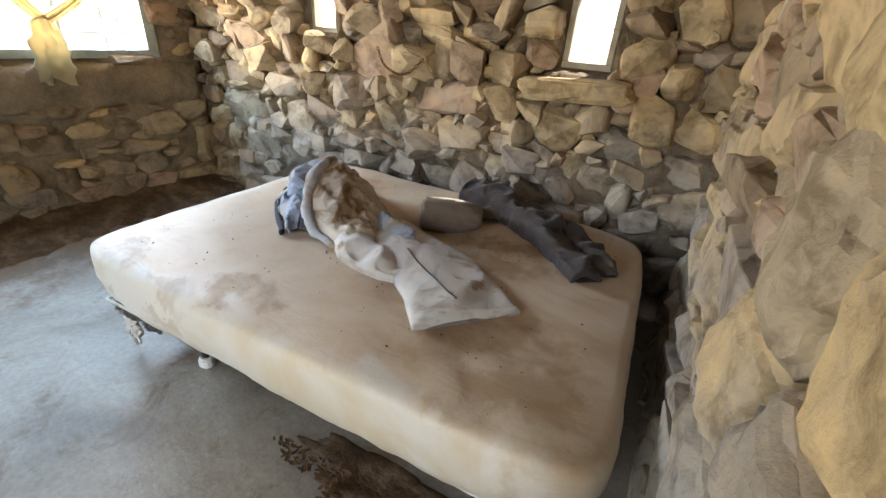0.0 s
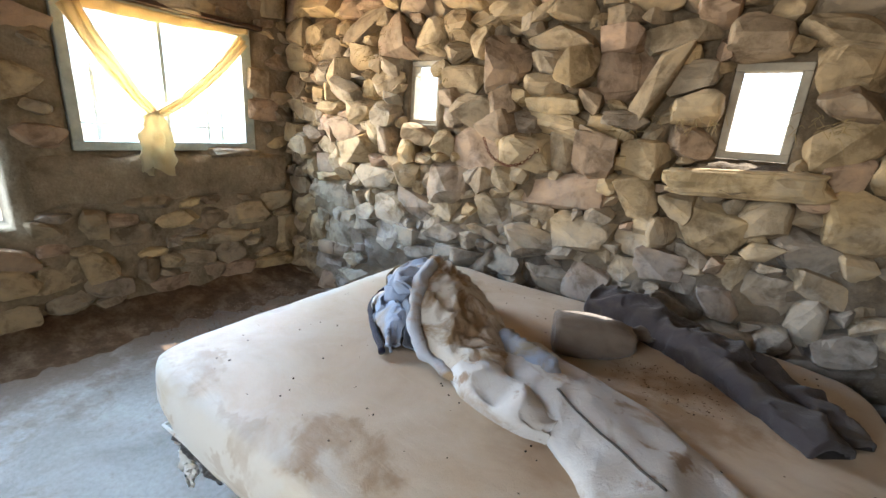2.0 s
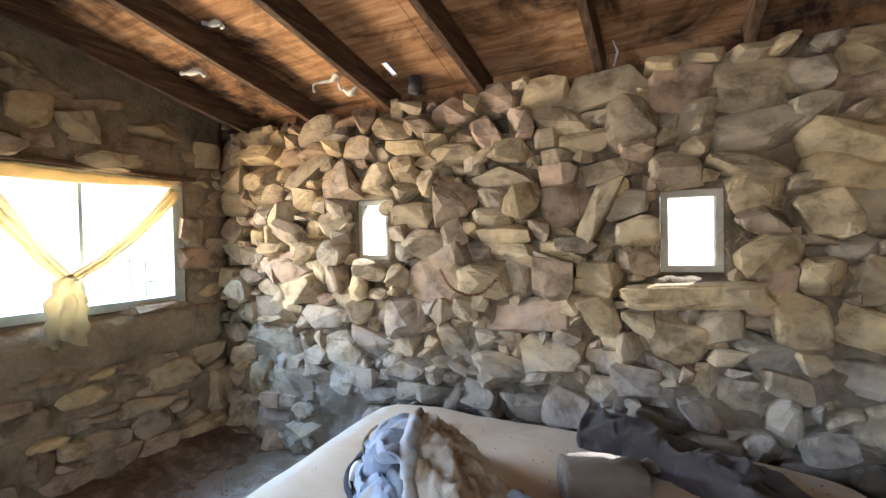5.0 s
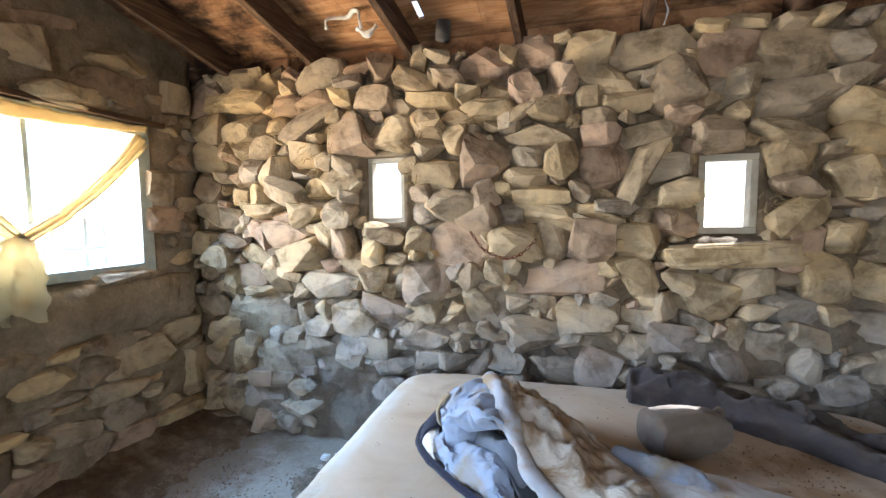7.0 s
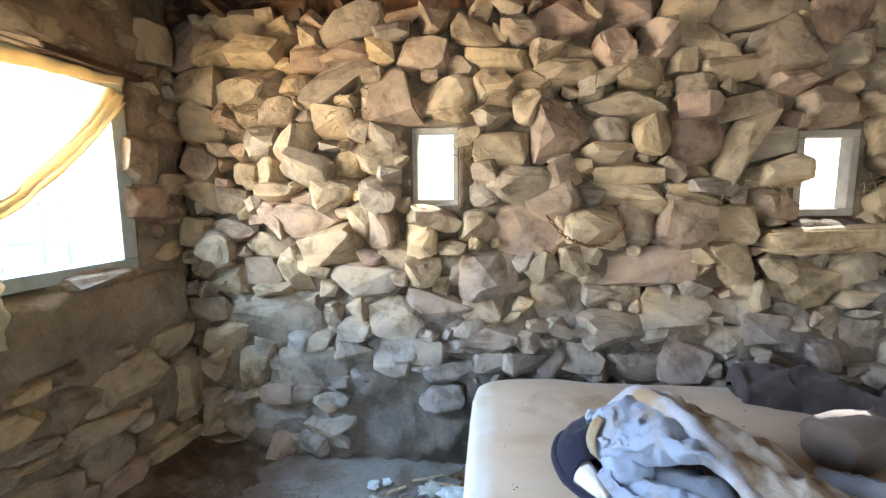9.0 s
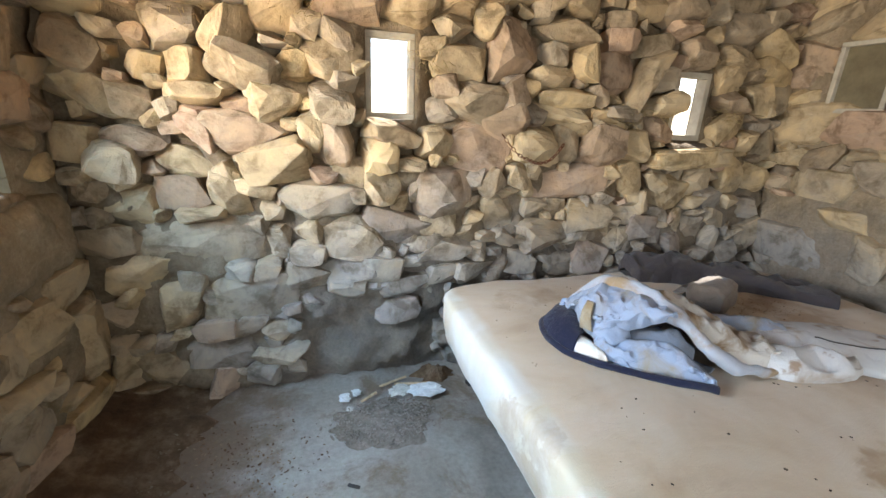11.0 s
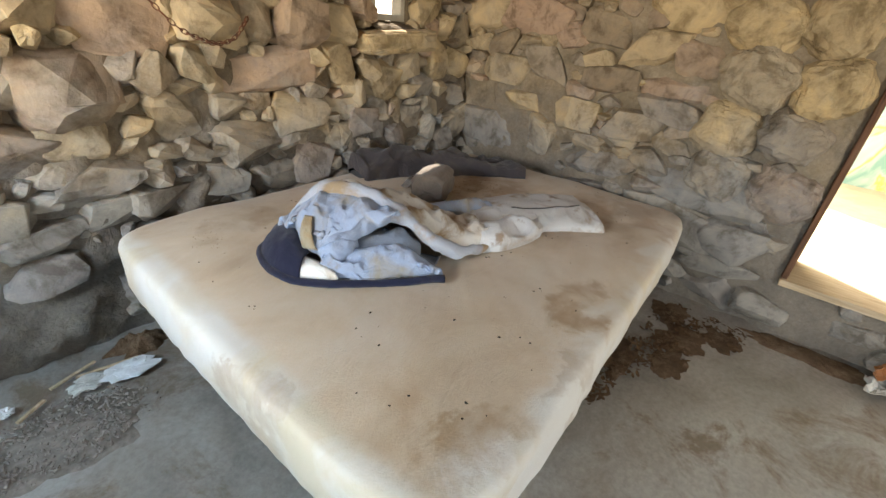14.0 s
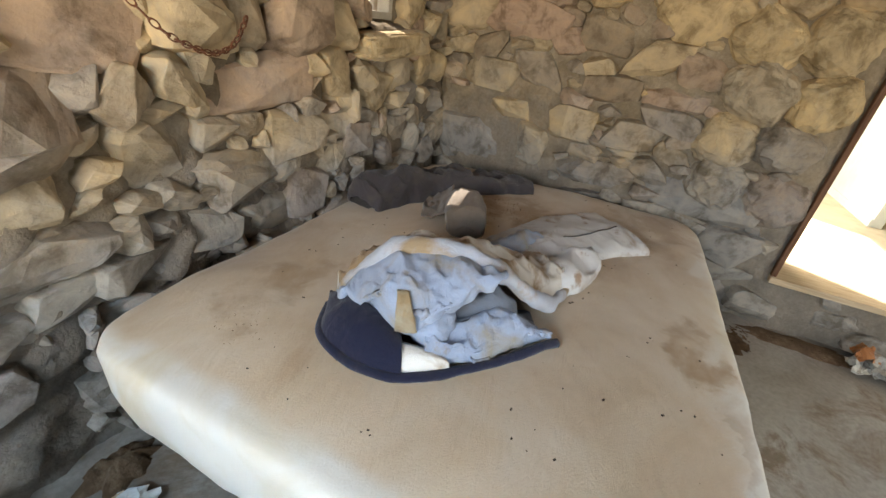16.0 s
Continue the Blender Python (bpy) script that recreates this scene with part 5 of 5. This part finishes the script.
def stone_n(u, v, w, h, turn=0.0):
    lay(wall_north, M_NORTH, u, v, w, h, turn, stone_rng.uniform(0.06, 0.16) if v > 1.1 else stone_rng.uniform(0.04, 0.12), 0.5)


def stone_e(u, v, w, h, turn=0.0):
    lay(wall_east, M_EAST, u, v, w, h, turn, stone_rng.uniform(0.04, 0.08), 0.6)


def crag_e(u, v, w, h, turn=0.0):
    lay(wall_east, M_EAST, u, v, w, h, turn, stone_rng.uniform(0.07, 0.10), 0.0, 1.12, CRAGS)


def stone_w(u, v, w, h, turn=0.0):
    lay(wall_west, M_WEST, u, v, w, h, turn, stone_rng.uniform(0.04, 0.08), 0.6)


stone_n(-2.14, 2.15, 0.21, 0.12)
stone_n(-1.93, 2.15, 0.15, 0.10)
stone_n(-2.03, 2.04, 0.29, 0.10, -5)
stone_n(-1.52, 2.04, 0.15, 0.17)
stone_n(-1.34, 2.08, 0.12, 0.14)
stone_n(-1.21, 1.99, 0.13, 0.09)
stone_n(-1.03, 1.96, 0.21, 0.11)
stone_n(-0.81, 2.00, 0.21, 0.19)
stone_n(-0.79, 1.87, 0.14, 0.08)
stone_n(-0.54, 1.98, 0.16, 0.15, 15)
stone_n(-0.35, 2.04, 0.23, 0.14, -10)
stone_n(-2.76, 2.11, 0.28, 0.10, 15)
stone_n(-2.96, 2.09, 0.19, 0.13)
stone_n(-2.53, 2.17, 0.16, 0.08)
stone_n(-2.37, 2.06, 0.21, 0.14)
stone_n(-3.21, 2.11, 0.24, 0.10)
stone_n(-2.83, 1.97, 0.38, 0.15, 25)
stone_n(-2.04, 1.90, 0.19, 0.15)
stone_n(-1.82, 2.05, 0.12, 0.10)
stone_n(-1.39, 1.95, 0.18, 0.11)
stone_n(-1.71, 1.97, 0.27, 0.11, 10)
stone_n(-1.89, 1.82, 0.12, 0.15)
stone_n(-1.45, 1.81, 0.31, 0.14)
stone_n(-1.15, 1.89, 0.17, 0.07)
stone_n(-1.15, 1.79, 0.17, 0.12)
stone_n(-0.91, 1.80, 0.29, 0.09, 8)
stone_n(-0.62, 1.77, 0.20, 0.14)
stone_n(-0.36, 1.77, 0.27, 0.10, -8)
stone_n(-2.00, 1.63, 0.26, 0.15)
stone_n(-1.75, 1.70, 0.25, 0.25, -10)
stone_n(-1.50, 1.70, 0.17, 0.11)
stone_n(-1.34, 1.68, 0.16, 0.18)
stone_n(-1.52, 1.59, 0.20, 0.09)
stone_n(-1.74, 1.50, 0.18, 0.13, 25)
stone_n(-1.12, 1.64, 0.23, 0.30)
stone_n(-0.96, 1.62, 0.11, 0.32, -28)
stone_n(-0.80, 1.50, 0.18, 0.12)
stone_n(-0.85, 1.63, 0.20, 0.13)
stone_n(-0.30, 1.53, 0.17, 0.12)
stone_n(-1.92, 1.46, 0.28, 0.18, -15)
stone_n(-1.44, 1.50, 0.28, 0.10)
stone_n(-1.07, 1.44, 0.18, 0.08)
stone_n(-1.39, 1.40, 0.36, 0.11, -8)
stone_n(-1.75, 1.36, 0.21, 0.14, 20)
stone_n(-2.41, 1.19, 0.14, 0.16)
stone_n(-2.13, 1.26, 0.15, 0.14)
stone_n(-1.89, 1.25, 0.30, 0.25, -20)
stone_n(-1.56, 1.25, 0.26, 0.18)
stone_n(-1.19, 1.25, 0.19, 0.21)
stone_n(-0.95, 1.26, 0.19, 0.16)
stone_n(-0.27, 1.38, 0.23, 0.15, 30)
lay(wall_north, M_NORTH, -0.57, 1.205, 0.56, 0.12, 0.0, 0.18, 0.0, 1.08, [crag_mesh(60, 0.35, 4, 0, STONE)])
stone_n(-2.07, 1.04, 0.27, 0.29)
stone_n(-1.81, 1.06, 0.14, 0.12, 40)
stone_n(-1.67, 1.10, 0.12, 0.12)
stone_n(-1.37, 1.06, 0.48, 0.16, 5)
stone_n(-0.96, 1.09, 0.18, 0.19)
stone_n(-0.78, 1.08, 0.12, 0.12)
stone_n(-0.64, 0.99, 0.26, 0.23)
stone_n(-2.40, 1.03, 0.16, 0.15)
stone_n(-2.33, 0.83, 0.32, 0.23, -10)
stone_n(-1.75, 0.88, 0.22, 0.22)
stone_n(-1.54, 0.92, 0.13, 0.14)
stone_n(-0.92, 0.87, 0.19, 0.13)
stone_n(-0.83, 0.93, 0.11, 0.17)
stone_n(-1.19, 0.87, 0.27, 0.17)
stone_n(-0.30, 0.94, 0.21, 0.16, -20)
stone_n(-2.40, 0.61, 0.22, 0.15)
stone_n(-2.06, 0.69, 0.27, 0.15)
stone_n(-2.16, 0.74, 0.17, 0.10)
stone_n(-1.47, 0.76, 0.32, 0.17)
stone_n(-1.35, 0.56, 0.26, 0.15)
stone_n(-1.13, 0.61, 0.22, 0.21)
stone_n(-0.94, 0.70, 0.20, 0.17)
stone_n(-0.81, 0.78, 0.21, 0.15)
stone_n(-1.89, 0.57, 0.21, 0.15)
stone_n(-1.64, 0.62, 0.24, 0.16)
stone_n(-0.38, 0.74, 0.22, 0.21)
stone_n(-0.24, 0.66, 0.13, 0.21)
stone_n(-0.51, 0.80, 0.11, 0.16)
stone_n(-2.30, 0.37, 0.21, 0.14)
stone_n(-3.21, 1.69, 0.24, 0.15, 10)
stone_n(-3.01, 1.69, 0.14, 0.21, -30)
stone_n(-2.96, 1.54, 0.25, 0.13, -25)
stone_n(-3.17, 1.44, 0.19, 0.10, 10)
stone_n(-2.85, 1.44, 0.25, 0.18, 12)
stone_n(-2.98, 1.29, 0.33, 0.16, 6)
stone_n(-3.41, 1.24, 0.21, 0.12, 12)
stone_n(-2.87, 1.16, 0.27, 0.18, 10)
stone_n(-2.62, 1.23, 0.17, 0.25, 20)
stone_n(-2.62, 1.60, 0.24, 0.17)
stone_n(-2.62, 1.42, 0.18, 0.14)
stone_n(-2.70, 1.30, 0.12, 0.17)
stone_n(-3.50, 1.15, 0.17, 0.16)
stone_n(-3.29, 1.03, 0.20, 0.15)
stone_n(-3.08, 1.01, 0.14, 0.21, 8)
stone_n(-3.24, 0.79, 0.52, 0.24)
stone_n(-2.68, 0.99, 0.35, 0.17)
stone_n(-2.89, 0.78, 0.11, 0.16)
stone_n(-2.74, 0.84, 0.14, 0.13)
stone_n(-2.53, 0.79, 0.25, 0.20)
stone_n(-3.33, 0.48, 0.19, 0.23, 8)
stone_n(-3.03, 0.52, 0.37, 0.25)
stone_n(-3.48, 0.66, 0.23, 0.16)
stone_n(-3.17, 0.21, 0.30, 0.17)
stone_n(-2.91, 0.19, 0.23, 0.09)
stone_n(-2.56, 0.63, 0.25, 0.15)
stone_n(-2.22, 1.04, 0.10, 0.15, -15)

fill(wall_north, M_NORTH, X_WEST + 0.05, X_EAST - 0.03, 0.02, lambda u: PLATE + 0.05, [HOLE_1, HOLE_2, (-2.78, -2.12, 0.0, 0.42)], ((0.24, 900), (0.17, 1500), (0.11, 2500), (0.075, 4000)), 0.08, 0.45, 1.0, 0.74, 440)

for row in range(7):
    for column in range(2):
        crag_e(0.74 + 0.27 * column + 0.05 * (row % 2) + 0.03 * stone_rng.random(), 0.72 + 0.24 * row + 0.04 * stone_rng.random(), stone_rng.uniform(0.26, 0.34), stone_rng.uniform(0.22, 0.30), stone_rng.uniform(-25, 25))
stone_e(2.65, 1.41, 0.56, 0.24)
stone_e(2.23, 1.40, 0.43, 0.19)
stone_e(2.88, 1.06, 0.32, 0.12)
stone_e(1.84, 1.56, 0.22, 0.11)
stone_e(1.34, 1.51, 0.41, 0.26, -20)
stone_e(1.79, 1.21, 0.16, 0.12)
stone_e(1.69, 1.12, 0.29, 0.15)
stone_e(1.35, 1.12, 0.32, 0.12, -3)
stone_e(2.25, 0.91, 0.23, 0.11)
stone_e(2.10, 0.72, 0.21, 0.22, 10)
stone_e(1.86, 0.88, 0.25, 0.20)
stone_e(1.49, 0.91, 0.33, 0.15)
stone_e(1.04, 0.60, 0.57, 0.23, 3)
stone_e(0.86, 0.41, 0.32, 0.21, 5)
stone_e(1.67, 0.63, 0.41, 0.17)
stone_e(1.39, 0.73, 0.23, 0.15)
stone_e(2.57, 0.66, 0.46, 0.28)
stone_e(0.59, 0.11, 0.25, 0.15)
stone_e(0.26, 0.25, 0.10, 0.10)
fill(wall_east, M_EAST, 0.66, Y_NORTH - 0.03, 0.03, lambda u: roof_z(u) - 0.18, [EAST_WINDOW, DOOR, (1.95, 2.76, 0.5, 0.98)], ((0.34, 400), (0.22, 900), (0.14, 1600), (0.09, 2000)), 0.05, 0.6, 0.75, 0.78)
fill(wall_east, M_EAST, -0.4, 0.5, 0.05, lambda u: 0.25, [], ((0.2, 60),), 0.03, 0.5, 0.7, 1.0)

stone_w(1.43, 2.24, 0.10, 0.19)
stone_w(1.62, 2.21, 0.18, 0.18)
stone_w(1.82, 2.18, 0.21, 0.16)
stone_w(2.61, 2.14, 0.20, 0.16)
stone_w(1.49, 2.00, 0.19, 0.14)
stone_w(2.47, 1.57, 0.17, 0.20)
stone_w(2.48, 1.39, 0.21, 0.16)
stone_w(2.66, 1.34, 0.14, 0.13)
stone_w(2.24, 1.07, 0.41, 0.08, -5)
stone_w(2.20, 0.60, 0.30, 0.19, -10)
stone_w(2.38, 0.59, 0.33, 0.20)
stone_w(2.06, 0.59, 0.20, 0.15)
stone_w(1.52, 0.56, 0.22, 0.12)
stone_w(1.46, 0.66, 0.20, 0.07)
stone_w(1.35, 0.64, 0.12, 0.17)
stone_w(1.35, 0.37, 0.18, 0.20)
stone_w(1.60, 0.31, 0.12, 0.19)
stone_w(1.76, 0.34, 0.14, 0.10)
stone_w(2.66, 0.36, 0.24, 0.35)
stone_w(1.38, 0.23, 0.21, 0.12)
stone_w(1.88, 0.34, 0.27, 0.10, -12)
stone_w(2.15, 0.44, 0.32, 0.11, -10)
stone_w(2.58, 0.69, 0.27, 0.17)
stone_w(2.00, 1.99, 0.35, 0.10)
stone_w(1.65, 0.77, 0.31, 0.09, -8)
fill(wall_west, M_WEST, 0.2, Y_NORTH - 0.03, 0.10, lambda u: roof_z(u) - 0.18, [BIG, GAP, (1.1, 2.65, 0.78, 1.08)], ((0.26, 400), (0.18, 600), (0.11, 900)), 0.05, 0.6, 0.7, 0.86)

bmesh.ops.recalc_face_normals(small, faces=small.faces)
chinking = mesh_object("small_stones", small, SMALL_STONE)
chinking.parent = wall_north
tagged(chinking, "small tan stones wedged between larger ones", kind="stuff")
